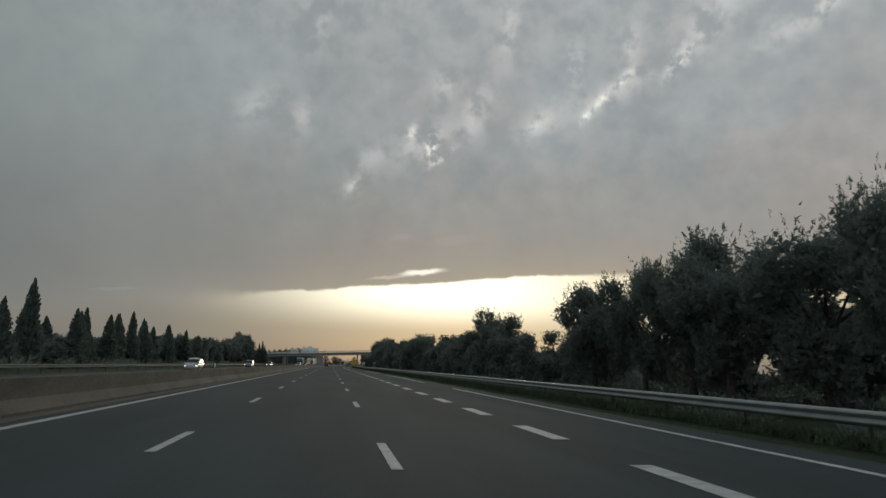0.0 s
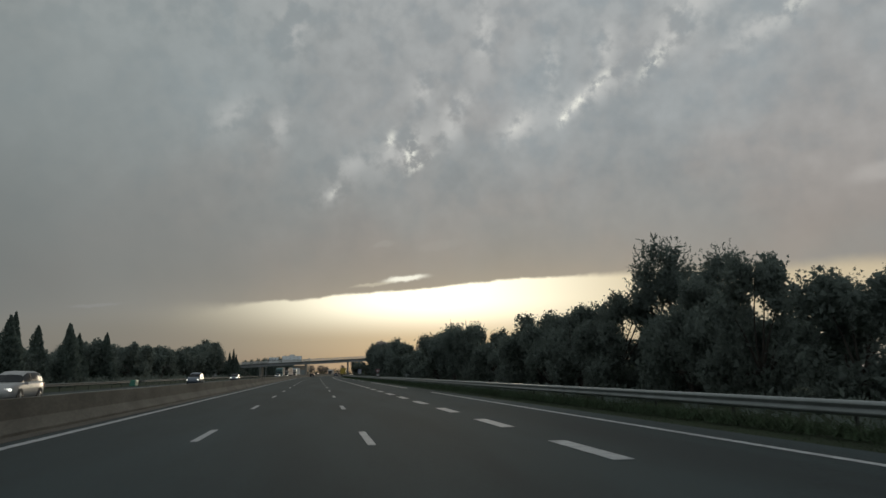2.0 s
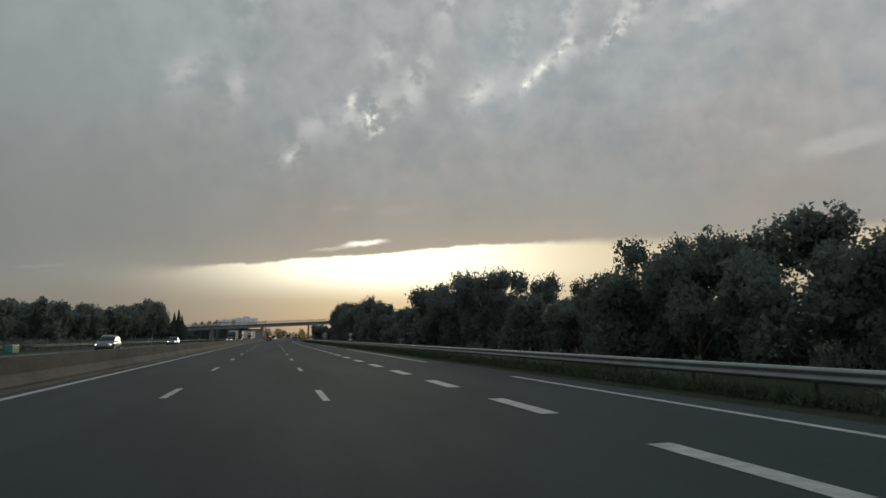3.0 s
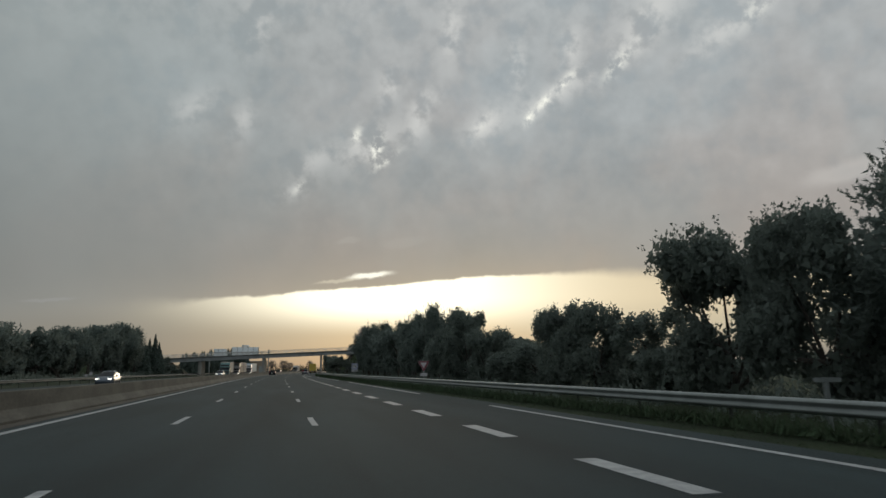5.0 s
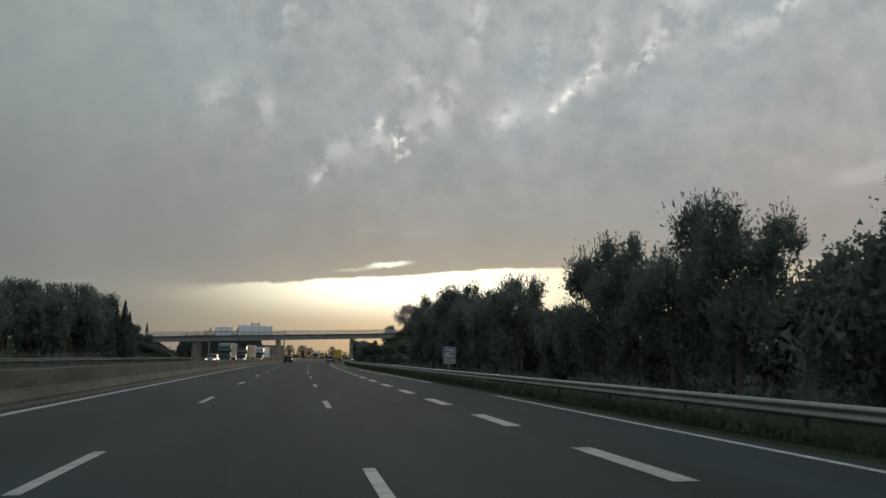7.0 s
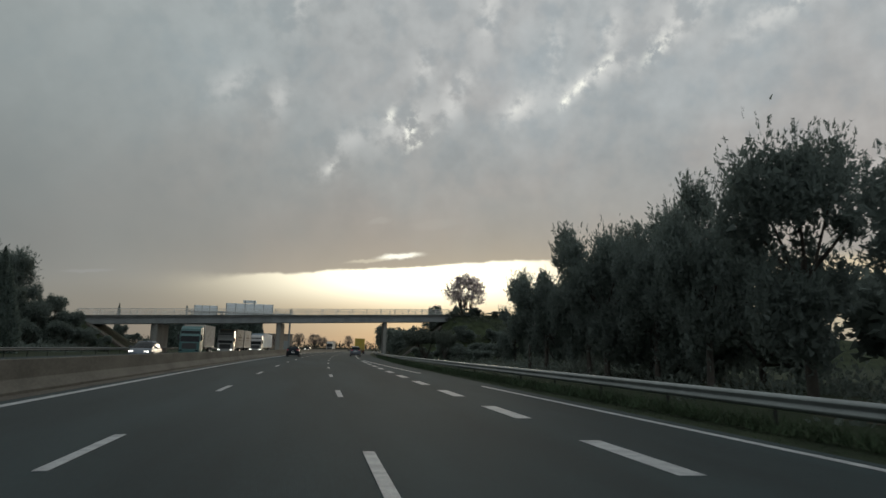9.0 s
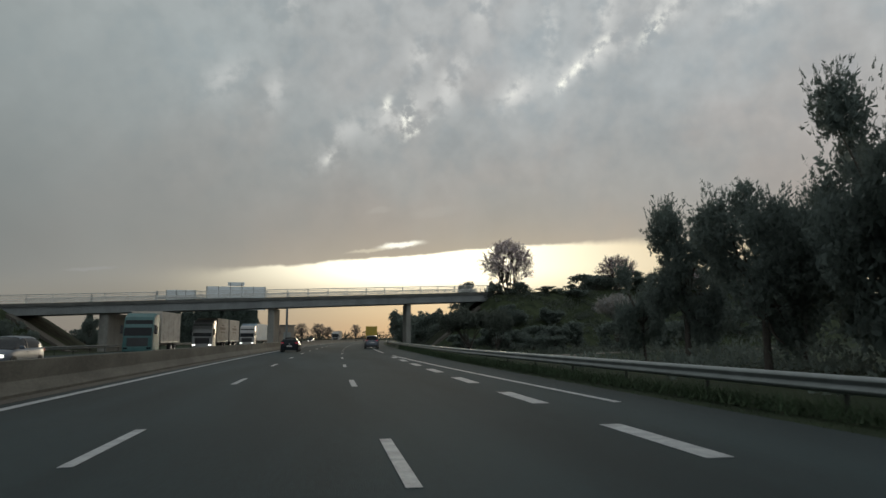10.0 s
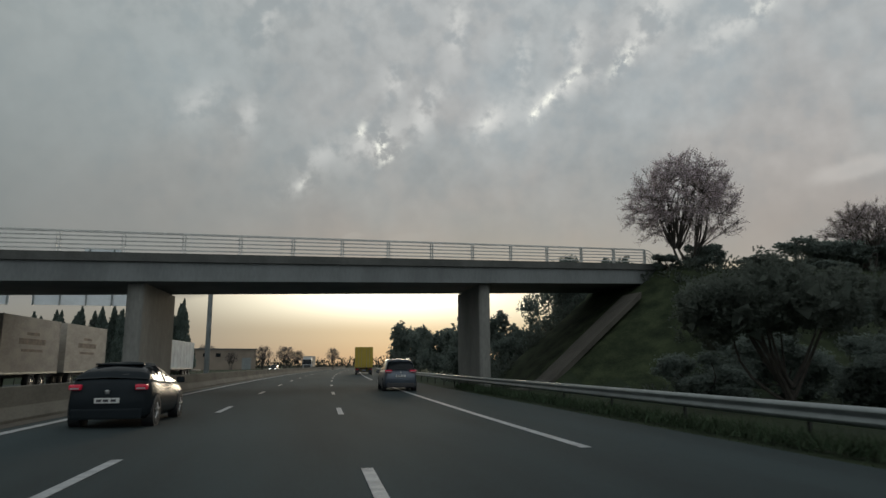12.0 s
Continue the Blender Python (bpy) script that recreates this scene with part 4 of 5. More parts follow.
for x, y, h, w in ((-29.9, 298.0, 10.2, 3.0), (-28.8, 297.0, 8.3, 2.8), (-31.3, 299.0, 9.2, 3.0), (-27.9, 296.0, 5.6, 2.4), (-31.0, 295.0, 7.4, 3.0)):
    tagged(stand(CYPS[int(h) % 3], x, y, h, w, 67 * h % 360), "dense dark cypress at the end of the wood", group="row of cypresses")
# a tall pine and bushes on the fill at the left end of the bridge: x, y, top, width
for pool, x, y, top, w in ((PINES, -42.4, 326.5, 16.8, 10.0), (PINES, -37.6, 326.5, 9.8, 4.2), (OAKS, -38.5, 322, 9.6, 6), (OAKS, -34.8, 325.0, 8.4, 5), (OAKS, -35.2, 321.0, 7.6, 5), (OAKS, -31.8, 324.0, 6.4, 4.4),
                           (OAKS, -31.4, 319.5, 4.6, 4.4), (OAKS, -29.2, 322.5, 3.9, 3.6), (OAKS, -34.0, 315.0, 4.6, 5), (OAKS, -27.6, 325.2, 2.7, 2.4)):
    tagged(stand(pool[0 if w > 5 else 1], x, y, top - ground_height(x, y), w, 91 * y % 360), group="wood beyond the oncoming lanes")
pts = [(cx(y) + rng.uniform(-40, -31), y, 0.0, rng.uniform(0.9, 2.0)) for y in rng.uniform(50, 322, 260)]
for _ in range(170):
    x, y = rng.uniform(-42, -28.5), rng.uniform(306, 331)
    if y < bridge_y(x) - 1.2:
        pts.append((x, y, ground_height(x, y) - 0.1, rng.uniform(0.7, 1.4)))
scrub("undergrowth", "dark scrub below the trees beyond the oncoming lanes", pts, 1.0, M_OAK, 0.4, 60)

# round the bridge
bt = blossom_tree(7.9, 9.2, "leafless tree in pale pink blossom on the bridge bank", M_BLOSSOM, 21000, low=-0.08, size=0.085, tips=520, fork=0.14)
bt.matrix_basis = pose(26.9, 343.2, bank_height(26.9, 343.2) - 0.2)
b2 = blossom_tree(5.4, 7.2, "leafless tree with a few pale flowers on the bank", M_BLOSSOM, 7000, size=0.07)
b2.matrix_basis = pose(45.1, 346.7, bank_height(45.1, 346.7) - 0.3, 0, 0, 70)
b3 = copy_thing(b2, pose(56.7, 348.2, bank_height(56.7, 348.2) - 1.0, 0, 0, 200))
copy_thing(b2, pose(66.0, 350.5, bank_height(66, 350.5) - 1.2, 0, 0, 300) @ Matrix.Diagonal((0.8, 0.8, 0.75, 1)))
wb = blossom_tree(4.9, 5.6, "small tree in full white blossom below the bank", M_WHITEBL, 15000, low=0.45, size=0.09)
wb.matrix_basis = pose(35.6, 327.4, 1.3)
ev = tree_base("spread", 4.7, 7.0, 90, 26000, 0.11, M_BUSH, "low evergreen tree with several bare stems on the slope", "evergreen tree", boughs=11)
ev.matrix_basis = pose(16.2, 322.6, ground_height(16.2, 322.6))
copy_thing(ev, pose(18.3, 319.6, ground_height(18.3, 319.6), 0, 0, 130) @ Matrix.Diagonal((0.52, 0.52, 0.95, 1)))
for i, (x, y, h, w) in enumerate(((24.6, 334.5, 3.0, 5), (27.5, 342.5, 2.0, 3.0), (30, 335, 2.6, 5), (33, 344, 0.9, 4), (37, 343, 1.2, 5), (41.5, 346, 2.6, 5), (49, 346, 3.0, 6), (53, 344, 3.0, 6),
                                  (27, 323, 3.8, 6), (32, 320, 3.8, 6), (42, 327, 4.6, 7), (50, 332, 4.6, 7), (58, 336, 4.6, 7), (23, 316, 2.2, 4), (60, 348, 3.8, 6), (66, 350, 3.8, 6), (24.6, 342.0, 1.2, 2.2), (28.6, 343.6, 1.8, 3.0), (23.6, 355.0, 6.2, 4.2), (27.8, 356.0, 5.6, 4.0), (25.6, 357.0, 5.4, 4.0), (48.4, 361, 6.0, 6), (51.0, 361, 5.6, 5), (16.5, 327.5, 2.2, 4), (20.5, 328, 3.2, 5), (22.4, 332.5, 2.8, 4.5), (20.6, 323.5, 2.6, 4.5), (24.5, 326, 3.2, 5))):
    tagged(stand((OAKS if x < 25 else FAR_OAKS)[i % 3], x, y, h, w, 77 * i % 360), group="shrubs on the bank")
for i in range(21):
    x = 40.0 + i * 2.7
    tagged(stand(FAR_OAKS[i % 3], x, 347.5 + 0.12 * (x - 37) + 1.5 * math.sin(i * 2.0), (3.0 if x < 60 else 4.2 if x < 66 else 5.2) + 0.6 * math.sin(i * 2.7), 5.6, 49 * i % 360), group="shrubs on the bank")
pts = []
for _ in range(1500):
    x, y = rng.uniform(14, 66), rng.uniform(300, 350)
    z = ground_height(x, y)
    keep = rng.random() < (0.12 if z < 0.3 else 0.8)
    if keep and not (x < 23.5 and y > bridge_y(x) - 9) and math.hypot(x - 16.2, y - 322.6) > 5.0 and x - cx(y) > 10.5:
        pts.append((x, y, z - 0.1, rng.uniform(0.5, 1.3)))
for _ in range(110):
    x, y = rng.uniform(15, 23), rng.uniform(347, 362)
    if y > bridge_y(x) + 7.6:
        pts.append((x, y, ground_height(x, y) - 0.1, rng.uniform(0.5, 1.0)))
scrub("undergrowth", "dark scrub and brambles on the bridge bank", pts, 1.15, M_BUSH, 0.26, 50)
# trees past the bridge
for i, (x, y, h, w) in enumerate(((19.3, 357, 4.4, 4.6), (21.3, 361, 6.2, 5), (18.3, 366, 4.6, 4.6), (20.0, 376, 6.4, 6), (20.6, 388, 7.6, 7), (19.6, 402, 8.8, 9), (22, 414, 8.8, 9), (21, 366, 7.6, 8), (25, 362, 7.9, 7), (29, 368, 7.9, 7), (29, 412, 6.5, 8), (34, 424, 6.5, 8))):
    tagged(stand((FAR_PINES if i in (8, 9) else FAR_OAKS)[i % 3], x, y, h, w, 31 * i % 360), group="trees past the bridge")
for i in range(28):
    x = -38.4 + i * 0.92
    tagged(stand(CYPS[i % 3], x, 413 + 2 * math.sin(i * 2.0), 8.3 + 0.1 * i + 0.5 * math.sin(i * 1.7), 4.2, 40 * i % 360), group="cypresses past the bridge")
tagged(stand(CYPS[1], -52.0, 424.0, 12.2, 2.6, 75), "lone slim cypress standing behind the bridge", group="cypresses past the bridge")
for i in range(9):
    tagged(stand(FAR_OAKS[i % 3], -69 + 5.6 * i, 422, (4.2 if i < 6 else 7.0) + 0.6 * math.sin(i * 2.2), 9, 61 * i % 360), group="trees past the bridge")
tagged(stand(OAKS[1], -48.2, 411.0, 7.2, 5.0, 20), group="trees past the bridge")
bare = blossom_tree(7.0, 7.0, "bare tree in the distance beside the road", M_BLOSSOM, 0, "bare tree", 4)
bare.matrix_basis = pose(2.2, 505, 0)
for x, y, w, h, turn in ((-4.2, 502, 0.9, 1.0, 80), (5.6, 512, 0.8, 0.85, 190), (17.0, 520, 0.7, 1.0, 250), (-24, 545, 1.3, 1.2, 30), (-14, 520, 0.8, 0.8, 140)):
    copy_thing(bare, pose(x, y, 0, 0, 0, turn) @ Matrix.Diagonal((w, w, h, 1)))
pts = [(x, 700 + 60 * math.sin(x * 0.05), -0.5, rng.uniform(5.5, 10.5)) for x in rng.uniform(-420, 420, 640)]
scrub("far_woods", "dull dark woods along the horizon", pts, 1.0, M_FARWOOD, 1.3, 60)

# masters stay as trees of the wood, further back
for i, p in enumerate(PINES + OAKS + CYPS + FAR_PINES + FAR_OAKS):
    p.scale = (1, 1, 1)
    p.matrix_basis = pose(-49 - 3 * (i % 2), 196 + 7 * i, -0.2)

# grass along the verge
n = 100000
gy_ = rng.uniform(0, 345, n)
gx_ = np.array([cx(y) + verge_u(y) + t * (rail_u(y) + 0.6 - verge_u(y)) for y, t in zip(gy_, rng.random(n))])
ax_ = np.stack([rng.normal(size=n) * 0.6, rng.normal(size=n) * 0.6, np.ones(n)], axis=1)
ax_ /= np.linalg.norm(ax_, axis=1)[:, None]
gl = 0.035 + 0.04 * rng.random(n)
# longer uncut grass under and behind the rail
gl[-60000:] = 0.30 + 0.32 * rng.random(60000)
gx_[-60000:] = [cx(y) + rail_u(y) + 0.06 + 0.12 * w for y, w in zip(gy_[-60000:], rng.normal(size=60000))]
g = part("grass", leaf_mesh("grass", np.stack([gx_, gy_, gl * 0.35 - 0.05], axis=1), ax_, gl, 0.018 + 0.012 * (gl > 0.1), M_BLADE, 0.1, tiny=True), M_BLADE)
tagged(g, "short rough grass along the motorway verge", "grass", kind="stuff")


# ---------------------------------------------------------------- vehicles (local: tail at y = 0, nose at +y)
def wheel(parent, x, y, r, width, side):
    w = part("wheel", rod((x - side * width / 2, y, r), (x + side * width / 2, y, r), r * 0.45, 12), M_PLASTIC, parent)
    prof = [(0.62, -0.5), (0.93, -0.5), (1.0, -0.36), (1.0, 0.36), (0.93, 0.5), (0.62, 0.5)]
    part("tyre", loft([[(x + side * b * width, y + r * a * math.cos(t), r + r * a * math.sin(t)) for a, b in prof] for t in [6.28319 * k / 22 for k in range(23)]], caps=False), M_TYRE, w, smooth=True)
    bm = bmesh.new()
    for k in range(5):
        t = 6.28319 * k / 5 + 0.3
        rod((x + side * width * 0.42, y + 0.08 * r * math.cos(t), r + 0.08 * r * math.sin(t)), (x + side * width * 0.40, y + 0.62 * r * math.cos(t), r + 0.62 * r * math.sin(t)), 0.045, 6, 0.03, bm)
    rod((x + side * width * 0.36, y, r), (x + side * width * 0.46, y, r), r * 0.16, 12, bm=bm)
    rim = [(0.60, 0.28), (0.66, 0.28), (0.66, 0.46), (0.60, 0.46)]
    rings = [[bm.verts.new((x + side * b * width, y + r * a * math.cos(t), r + r * a * math.sin(t))) for a, b in rim] for t in [6.28319 * k / 22 for k in range(22)]]
    for i in range(22):
        p, q = rings[i], rings[(i + 1) % 22]
        for j in range(4):
            bm.faces.new((p[j], p[(j + 1) % 4], q[(j + 1) % 4], q[j]))
    part("rim", bm, M_RIM, w)


def car(label, at, L, Wd, belt, wid, roof, wroof, mat, wheels, r, lit_front=False, lit_rear=True, tail=(0.78, 0.96, 0.34), rail_bars=False, plate_z=0.62, hatch=0.0):
    c = thing("car", label, "car", at)
    S = np.linspace(0, 1, 41)
    f = lambda t, s: float(np.interp(s, [p[0] for p in t], [p[1] for p in t]))
    sm = lambda t, s: (f(t, max(0, s - 0.02)) + 2 * f(t, s) + f(t, min(1, s + 0.02))) / 4
    half = Wd / 2
    secs = []
    for s in S:
        zt, w, zb = sm(belt, s), half * sm(wid, s), 0.17 + 0.05 * (abs(s - 0.5) * 2) ** 4
        h = zt - zb
        half_loop = [(0, zb), (0.86 * w, zb), (0.97 * w, zb + 0.14 * h), (w, zb + 0.38 * h), (0.985 * w, zb + 0.62 * h), (0.955 * w, zb + 0.86 * h), (0.89 * w, zt), (0.5 * w, zt + 0.025), (0, zt + 0.03)]
        secs.append([(x, s * L, z) for x, z in half_loop] + [(-x, s * L, z) for x, z in half_loop[-2:0:-1]])
    part("body", loft(secs), mat, c, smooth=True)
    s0, s1 = roof[0][0], roof[-1][0]
    G = np.linspace(s0, s1, 25)

    def ring(s, k=0.0):
        zt, zr, w = sm(belt, s), max(f(roof, s), sm(belt, s) + 0.03), half * sm(wid, s)
        wt = half * wroof
        h = zr - zt
        t = min(1.0, h / 0.4)
        ww = 0.88 * w * (1 - t) + wt * t
        return [(0.88 * w + k, zt), ((0.88 * w + ww) / 2 + 0.03 + k, zt + 0.5 * h), (ww + 0.02 + k, zr - 0.07 * t), (ww * 0.86, zr + k), (0, zr + 0.03 + k)]
    secs = []
    for s in G:
        h = ring(s)
        secs.append([(x, s * L, z) for x, z in h] + [(-x, s * L, z) for x, z in h[-2::-1]])
    part("glazing", loft(secs, closed=False), M_GLASS, c, "dark tinted glass", smooth=True)
    top = [p[0] for p in roof if p[1] > roof[0][1] + 0.72 * (max(q[1] for q in roof) - roof[0][1])]
    secs = []
    for s in np.linspace(top[0] - 0.02, top[-1] + 0.03, 17):
        h = ring(s, 0.012)[2:]
        secs.append([(x, s * L, z) for x, z in h] + [(-x, s * L, z) for x, z in h[-2::-1]])
    part("roof", loft(secs, closed=False), mat, c, smooth=True)
    if hatch:
        secs = []
        for s in np.linspace(s0 - 0.004, s0 + hatch, 7):
            h = ring(max(s, s0), 0.012)
            secs.append([(x, s * L, z) for x, z in h] + [(-x, s * L, z) for x, z in h[-2::-1]])
        part("tailgate", loft(secs, closed=False), mat, c, smooth=True)
        zr, wr = f(roof, top[0]), half * wroof * 0.96
        part("spoiler", box(-wr, wr, top[0] * L - 0.2, top[0] * L + 0.04, zr - 0.005, zr + 0.035, 0.014), mat, c, smooth=True)
    for side in (1, -1):
        for sa, sb in ((s0 + 0.02, s0 + 0.10), (0.42, 0.45)):
            secs = []
            for s in np.linspace(sa, sb, 5):
                h = ring(s, 0.010)[:3]
                secs.append([(side * x, s * L, z) for x, z in h])
            part("pillar", loft(secs, closed=False), mat if sa < 0.3 else M_PLASTIC, c)
        m = part("door_mirror", box(side * (half - 0.02), side * (half + 0.18), L * 0.655, L * 0.655 + 0.11, 0.93, 1.08, 0.03) if side > 0 else box(-half - 0.18, -half + 0.02, L * 0.655, L * 0.655 + 0.11, 0.93, 1.08, 0.03), mat, c)
        part("door_handle", box(min(side * half * 0.985, side * half * 1.01), max(side * half * 0.985, side * half * 1.01), L * 0.44, L * 0.44 + 0.2, 0.80, 0.84, 0.005), mat, c)
        wr = half * f(wid, 0.02)
        x0, x1 = sorted((side * (wr - 0.015), side * (wr - 0.015 - tail[2])))
        lamp = part("tail_lamp", box(x0, x1, -0.012, 0.2, tail[0], tail[1], 0.035), M_TAIL if lit_rear else M_TAIL_OFF, c, "red tail lamp")
        part("reversing_lamp", box(x0 + 0.03, x1 - 0.03, -0.02, -0.006, tail[0] + 0.012, tail[0] + 0.05, 0.004), M_SIGNW, lamp, "clear lower strip")
        wf = half * f(wid, 0.97)
        x0, x1 = sorted((side * (wf + 0.02), side * (wf - 0.34)))
        part("headlamp", box(x0, x1, L * 0.955, L * 0.985, 0.60, 0.72, 0.02), M_HEAD if lit_front else M_GLASS, c, "headlamp")
        for y in wheels:
            bmw = rod((side * (half - 0.24), y, r), (side * (half + 0.004), y, r), r * 1.14, 20)
            part("wheel_arch", bmw, M_PLASTIC, c)
            wheel(c, side * (half - 0.095), y, r, 0.21, side)
    part("rear_bumper", box(-half * 0.82, half * 0.82, -0.05, 0.12, 0.20, 0.44, 0.05), mat if mat is M_NAVY else M_PLASTIC, c)
    plate = part("number_plate", box(-0.26, 0.26, -0.035, -0.005, plate_z, plate_z + 0.115, 0.006), M_PLATE, c)
    for k in (-0.16, -0.02, 0.14):
        part("bar", box(k - 0.055, k + 0.055, -0.0395, -0.0355, plate_z + 0.03, plate_z + 0.085), M_DARKINK, plate)
    part("tailgate_badge", box(-0.045, 0.045, -0.03, 0.0, plate_z + 0.2, plate_z + 0.29, 0.02), M_RIM, c)
    part("windscreen_wiper", rod((-0.02, L * s0 + 0.06, roof[0][1] + 0.06), (0.34, L * s0 + 0.10, roof[0][1] + 0.12), 0.012, 6), M_PLASTIC, c)
    part("grille", box(-0.4, 0.4, L * 0.975, L * 0.992, 0.36, 0.52, 0.02), M_PLASTIC, c)
    if rail_bars:
        for side in (1, -1):
            part("roof_bar", rod((side * half * wroof * 0.9, L * 0.16, max(q[1] for q in roof) + 0.06), (side * half * wroof * 0.9, L * 0.55, max(q[1] for q in roof) + 0.06), 0.02, 8), M_RIM, c)
    return c


def on_road(u, y, turn=0.0):
    return pose(cx(y) + u, y, 0.0, 0, 0, -heading(y) + turn)


WID = [(0, 0.84), (0.02, 0.92), (0.06, 0.965), (0.15, 1.0), (0.82, 1.0), (0.92, 0.94), (0.97, 0.84), (1.0, 0.70)]
COUPE = dict(L=4.3, Wd=1.80, belt=[(0, 0.66), (0.012, 0.88), (0.035, 1.0), (0.07, 1.07), (0.14, 1.06), (0.3, 1.0), (0.66, 0.95), (0.72, 0.93), (0.85, 0.86), (0.95, 0.74), (1.0, 0.55)], wid=WID,
             roof=[(0.055, 1.06), (0.09, 1.20), (0.14, 1.31), (0.22, 1.39), (0.34, 1.43), (0.48, 1.42), (0.58, 1.32), (0.74, 0.95)], wroof=0.60, wheels=(0.72, 3.38), r=0.33)
SUV = dict(L=4.6, Wd=1.82, belt=[(0, 0.80), (0.012, 1.08), (0.05, 1.12), (0.3, 1.10), (0.68, 1.06), (0.74, 1.04), (0.88, 0.98), (0.96, 0.84), (1.0, 0.6)], wid=WID,
           roof=[(0.02, 1.10), (0.05, 1.40), (0.10, 1.60), (0.2, 1.67), (0.48, 1.67), (0.58, 1.55), (0.74, 1.06)], wroof=0.70, wheels=(0.85, 3.55), r=0.345)
HATCH = dict(L=4.1, Wd=1.76, belt=[(0, 0.76), (0.015, 0.96), (0.06, 1.0), (0.3, 0.97), (0.68, 0.94), (0.74, 0.92), (0.87, 0.86), (0.96, 0.74), (1.0, 0.55)], wid=WID,
             roof=[(0.02, 1.0), (0.06, 1.25), (0.12, 1.42), (0.24, 1.48), (0.5, 1.47), (0.6, 1.34), (0.77, 0.93)], wroof=0.66, wheels=(0.7, 3.25), r=0.31)

car("dark blue three-door coupe with lit tail lamps", on_road(-5.27, 321.6), mat=M_NAVY, tail=(0.84, 0.96, 0.25), plate_z=0.55, hatch=0.045, **COUPE)
car("grey-blue sport utility car with lit tail lamps", on_road(3.55, 340.5), mat=M_SILVER, tail=(0.99, 1.12, 0.34), rail_bars=True, plate_z=0.74, **SUV)
for u, y, mat, kind, label in ((-18.2, 200, M_SILVER, HATCH, "silver hatchback with headlamps on in the oncoming lanes"), (-14.9, 284, M_SILVER, HATCH, "grey-blue hatchback with headlamps on in the oncoming lanes"),
                               (-18.3, 92, M_WHITE, SUV, "white family car in the oncoming lanes"), (-18.3, 152, M_SILVER, SUV, "grey-blue sport utility car in the oncoming lanes"),
                               (-14.9, 452, M_NAVY, HATCH, "dark hatchback with headlamps on, far off")):
    car(label, on_road(u, y + kind["L"], 180), mat=mat, lit_front=True, lit_rear=False, plate_z=0.6, **kind)


def lorry_wheels(c, ys, half):
    for y in ys:
        for side in (1, -1):
            wheel(c, side * (half - 0.18), y, 0.48, 0.3, side)


def cargo(c, y0, y1, z0, z1, half, mat, name="cargo_box", label="", ribs=0, doors=True, writing=False):
    b = part(name, box(-half, half, y0, y1, z0, z1, 0.03), mat, c, label)
    for x0, x1 in ((-half - 0.012, -half + 0.06), (half - 0.06, half + 0.012)):
        part("corner_post", box(x0, x1, y0 - 0.012, y0 + 0.08, z0 - 0.03, z1 + 0.012, 0.01), mat, b)
        part("corner_post", box(x0, x1, y1 - 0.08, y1 + 0.012, z0 - 0.03, z1 + 0.012, 0.01), mat, b)
    part("top_rail", box(-half + 0.062, half - 0.062, y0 - 0.012, y0 + 0.08, z1 - 0.09, z1 + 0.012, 0.01), mat, b)
    if doors:
        for s in (-1, 1):
            x0, x1 = sorted((s * 0.012, s * (half - 0.07)))
            d = part("rear_door", box(x0, x1, y0 - 0.03, y0 + 0.01, z0 + 0.02, z1 - 0.11, 0.008), mat, b)
            for k in (0.28, 0.62):
                part("lock_bar", rod((s * half * k, y0 - 0.05, z0 + 0.05), (s * half * k, y0 - 0.05, z1 - 0.15), 0.016, 6), M_STEEL, d)
    for i in range(ribs):
        y = y0 + (y1 - y0) * (i + 0.5) / ribs
        for s in (-1, 1):
            x0, x1 = sorted((s * half, s * (half + 0.012)))
            part("side_rib", box(x0, x1, y - 0.02, y + 0.02, z0 + 0.05, z1 - 0.08), mat, b)
    part("side_rail", box(-half - 0.014, half + 0.014, y0 + 0.09, y1 - 0.09, z0 - 0.06, z0 + 0.05, 0.01), M_STEEL, b)
    if writing:
        ym = (y0 + y1) / 2
        for s in (-1, 1):
            for k, (ln, zc, hh) in enumerate(((1.5, 0.70, 0.16), (3.2, 0.56, 0.30), (2.6, 0.40, 0.14))):
                x0, x1 = sorted((s * (half + 0.002), s * (half + 0.008)))
                zz = z0 + (z1 - z0) * zc
                part("bar", box(x0, x1, ym - ln / 2, ym + ln / 2, zz - hh / 2, zz + hh / 2), M_WRITING, b)
    return b


M_WRITING = material("faded_lettering", (0.19, 0.15, 0.12), 0.75, vary=0.5, scale=3.0)


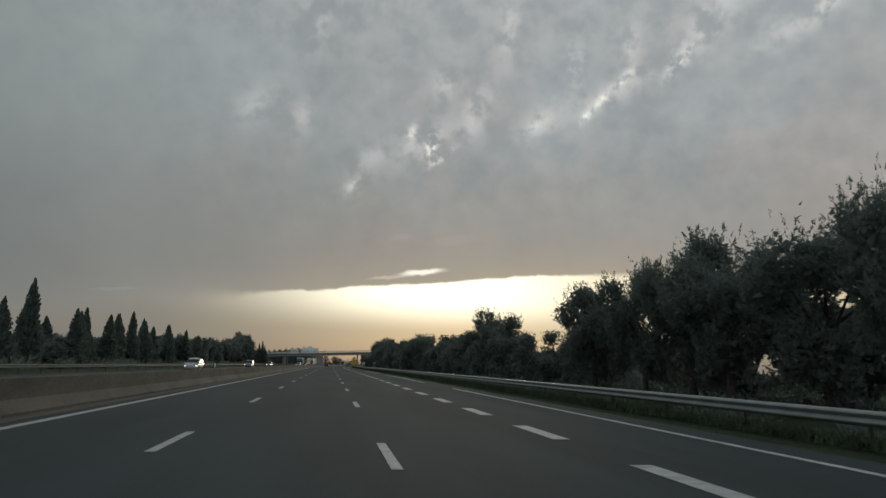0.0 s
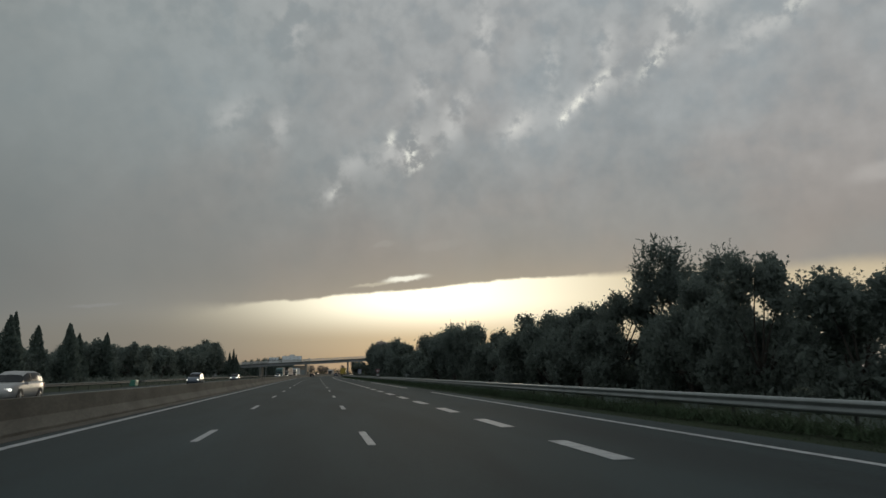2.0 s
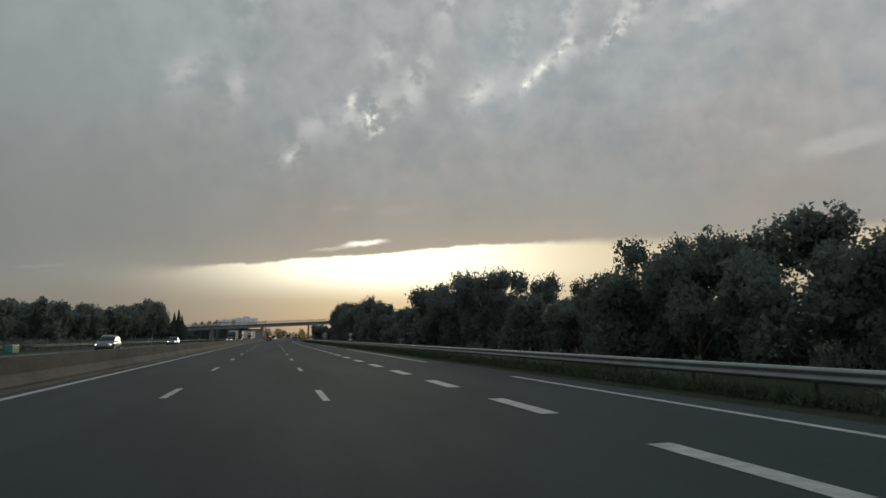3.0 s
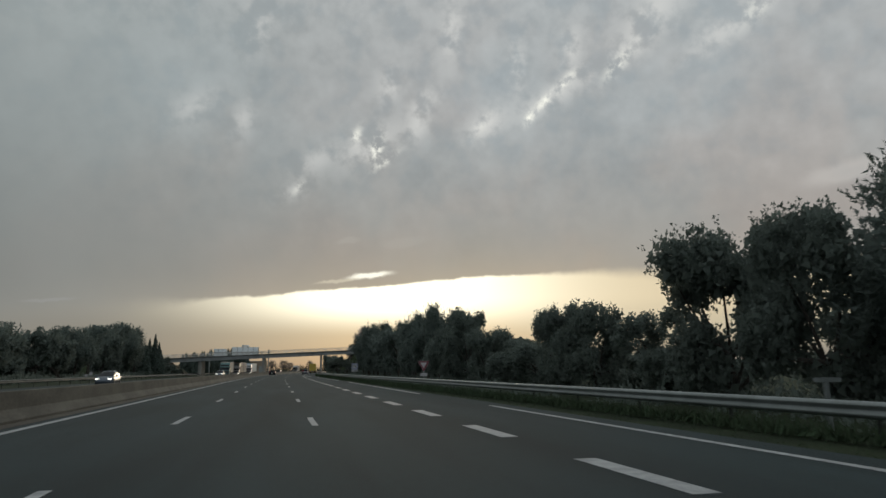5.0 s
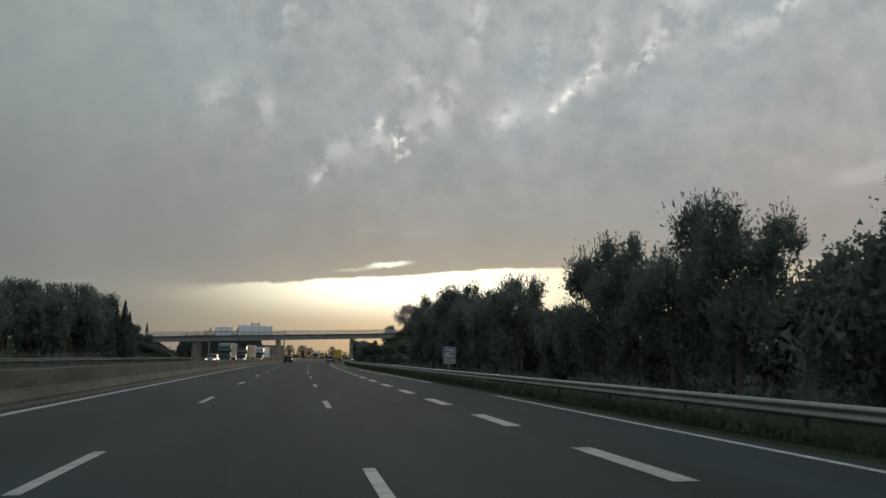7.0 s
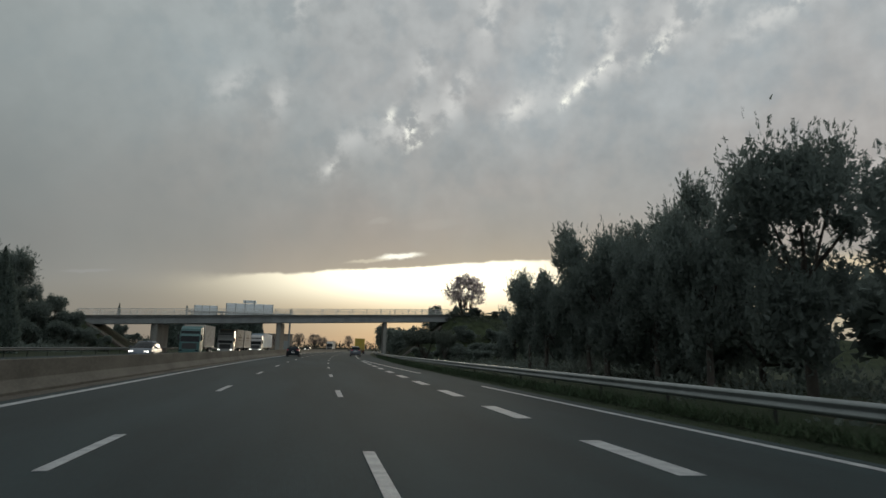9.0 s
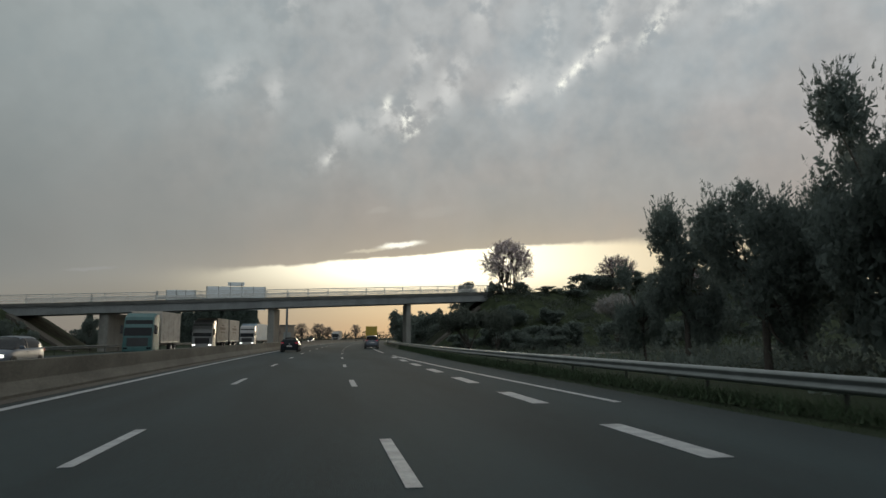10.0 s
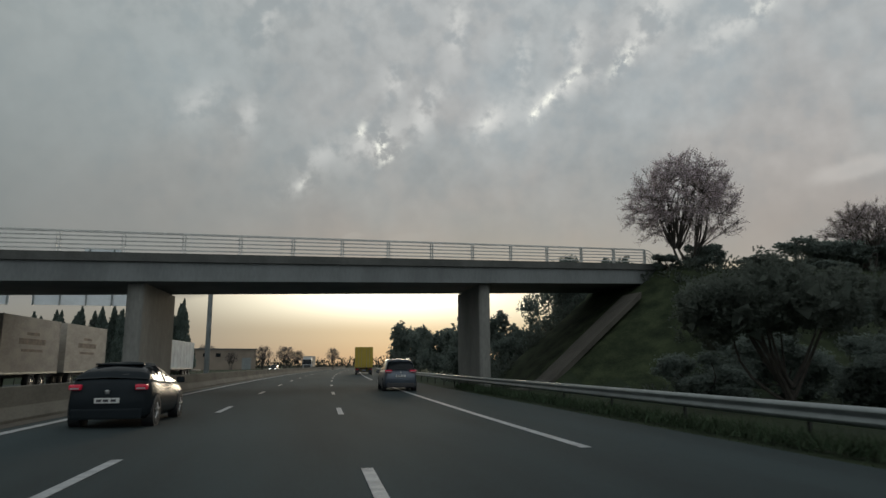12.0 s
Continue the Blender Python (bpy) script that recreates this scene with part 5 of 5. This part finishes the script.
def cab(c, y0, y1, half, ztop, mat, lit):
    secs = []
    for y, zt, w in ((y0, ztop - 0.5, 0.96), (y0 + 0.3, ztop, 1.0), (y0 + 1.2, ztop - 0.02, 1.0), (y1 - 0.35, ztop - 0.35, 0.99), (y1 - 0.12, ztop - 1.2, 0.98), (y1, 1.5, 0.96), (y1, 0.45, 0.94)):
        w *= half
        secs.append([(-w, y, 0.42), (w, y, 0.42), (w, y, zt * 0.6), (w * 0.99, y, zt - 0.12), (w * 0.9, y, zt), (-w * 0.9, y, zt), (-w * 0.99, y, zt - 0.12), (-w, y, zt * 0.6)])
    k = part("cab", loft(secs), mat, c)
    part("windscreen", loft([[(-half * 0.9, y, z), (half * 0.9, y, z), (half * 0.9, y + 0.03, z), (-half * 0.9, y + 0.03, z)] for y, z in ((y1 - 0.02, 1.62), (y1 - 0.13, 2.25), (y1 - 0.30, ztop - 0.62))]), M_GLASS, k)
    part("grille", box(-half * 0.7, half * 0.7, y1 - 0.01, y1 + 0.03, 0.75, 1.45, 0.02), M_PLASTIC, k)
    part("bumper", box(-half * 0.97, half * 0.97, y1 - 0.2, y1 + 0.06, 0.32, 0.68, 0.05), mat, k)
    for s in (-1, 1):
        x0, x1 = sorted((s * half * 0.62, s * half * 0.92))
        part("headlamp", box(x0, x1, y1 + 0.02, y1 + 0.075, 0.5, 0.66, 0.02), M_HEAD if lit else M_GLASS, k)
        x0, x1 = sorted((s * half * 1.0, s * half * 1.01))
        part("side_window", box(x0, x1, y1 - 1.25, y1 - 0.45, 1.75, 2.4, 0.0), M_GLASS, k)
        x0, x1 = sorted((s * (half + 0.04), s * (half + 0.22)))
        part("mirror", box(x0, x1, y1 - 0.22, y1 - 0.12, 1.8, 2.5, 0.02), M_PLASTIC, k)


def chassis(c, y0, y1):
    bm = bmesh.new()
    for s in (-0.45, 0.45):
        box(s - 0.06, s + 0.06, y0, y1, 0.75, 0.98, 0.0, bm)
    part("chassis", bm, M_PLASTIC, c)


yt = thing("box_lorry", "yellow box lorry with closed rear doors", "lorry", on_road(4.0, 401.5))
cargo(yt, 0.0, 7.6, 1.02, 3.92, 1.26, M_YELLOW, label="yellow cargo box")
chassis(yt, 0.1, 9.6)
cab(yt, 7.8, 9.9, 1.2, 3.1, M_YELLOW, True)
lorry_wheels(yt, (1.5, 2.8, 8.6), 1.24)
part("underrun_bar", box(-1.15, 1.15, 0.05, 0.17, 0.42, 0.58, 0.02), M_PLASTIC, yt)
for s in (-1, 1):
    x0, x1 = sorted((s * 0.75, s * 1.15))
    part("tail_lamp", box(x0, x1, 0.0, 0.06, 0.70, 0.84, 0.01), M_TAIL_OFF, yt)
    x0, x1 = sorted((s * 0.7, s * 1.2))
    part("mud_flap", box(x0, x1, 0.62, 0.65, 0.22, 0.85), M_PLASTIC, yt)
yp = part("number_plate", box(-0.26, 0.26, 0.02, 0.048, 0.62, 0.74), M_PLATE, yt)
part("bar", box(-0.2, 0.2, 0.016, 0.0195, 0.655, 0.705), M_DARKINK, yp)

wt = thing("lorry_with_trailer", "white lorry towing a trailer, both with pale lettered curtains", "lorry", on_road(-17.3, 357.4, 180))
cargo(wt, 0.0, 7.3, 1.0, 3.95, 1.26, M_CURTAIN, "trailer_box", "pale curtain side with faded lettering", 0, True, True)
cargo(wt, 8.3, 15.4, 1.0, 3.95, 1.26, M_CURTAIN, "cargo_box", "pale curtain side with faded lettering", 0, True, True)
chassis(wt, 0.1, 17.2)
cab(wt, 15.7, 17.8, 1.24, 3.7, M_WHITE, True)
lorry_wheels(wt, (1.6, 2.9, 6.0, 10.2, 11.5, 16.6), 1.24)

bl = thing("articulated_lorry", "blue-grey articulated lorry in the oncoming lanes", "lorry", on_road(-17.3, 387.0, 180))
cargo(bl, 0.0, 12.6, 1.05, 3.95, 1.26, M_BLUETRK, "trailer_box", "blue-grey trailer side", 9)
chassis(bl, 0.1, 14.4)
cab(bl, 12.9, 15.0, 1.24, 3.6, M_WHITE, True)
lorry_wheels(bl, (1.8, 3.1, 4.4, 11.6, 14.2), 1.24)

tl = thing("box_lorry", "dark teal lorry with a pale box in the oncoming lanes", "lorry", on_road(-17.0, 322.0, 180))
cargo(tl, 0.0, 6.6, 1.05, 3.75, 1.26, M_CURTAIN, label="pale cargo box", ribs=4)
chassis(tl, 0.1, 8.2)
cab(tl, 6.8, 8.9, 1.22, 3.55, M_TEAL, False)
lorry_wheels(tl, (1.5, 2.8, 7.8), 1.24)

fl = thing("box_lorry", "white lorry far off with headlamps on", "lorry", on_road(-11.2, 500.0, 180))
cargo(fl, 0.0, 8.0, 1.05, 3.85, 1.26, M_CURTAIN, ribs=4)
chassis(fl, 0.1, 9.6)
cab(fl, 8.2, 10.2, 1.22, 3.5, M_WHITE, True)
lorry_wheels(fl, (1.5, 2.8, 9.1), 1.24)

# ---------------------------------------------------------------- things past the bridge
wh = thing("warehouse", "low brown flat-roofed warehouse beyond the bridge", "building", pose(-30.0, 549.0, 0, 0, 0, 4))
part("wall", box(-22, 22, -9, 9, -0.5, 6.6, 0.05), M_WALL, wh)
part("roof", box(-22.4, 22.4, -9.4, 9.4, 6.604, 7.0, 0.05), M_ROOF, wh)
for i in range(9):
    part("window", box(-19 + i * 4, -17.4 + i * 4, -9.05, -8.99, 4.2, 5.4), M_GLASS, wh)
part("loading_door", box(17.5, 20.5, -9.06, -8.99, -0.3, 3.9), M_STEEL, wh)
for x, y, h in ((42, 560, 9.5), (58, 590, 9.0)):
    pl = thing("utility_pole", "thin wooden utility pole in the distance", "utility pole", pose(x, y, 0))
    part("pole", rod((0, 0, -0.5), (0, 0, h), 0.16, 8, 0.11), M_BARK, pl)
    part("crossarm", box(-0.9, 0.9, -0.06, 0.06, h - 0.6, h - 0.48), M_BARK, pl)
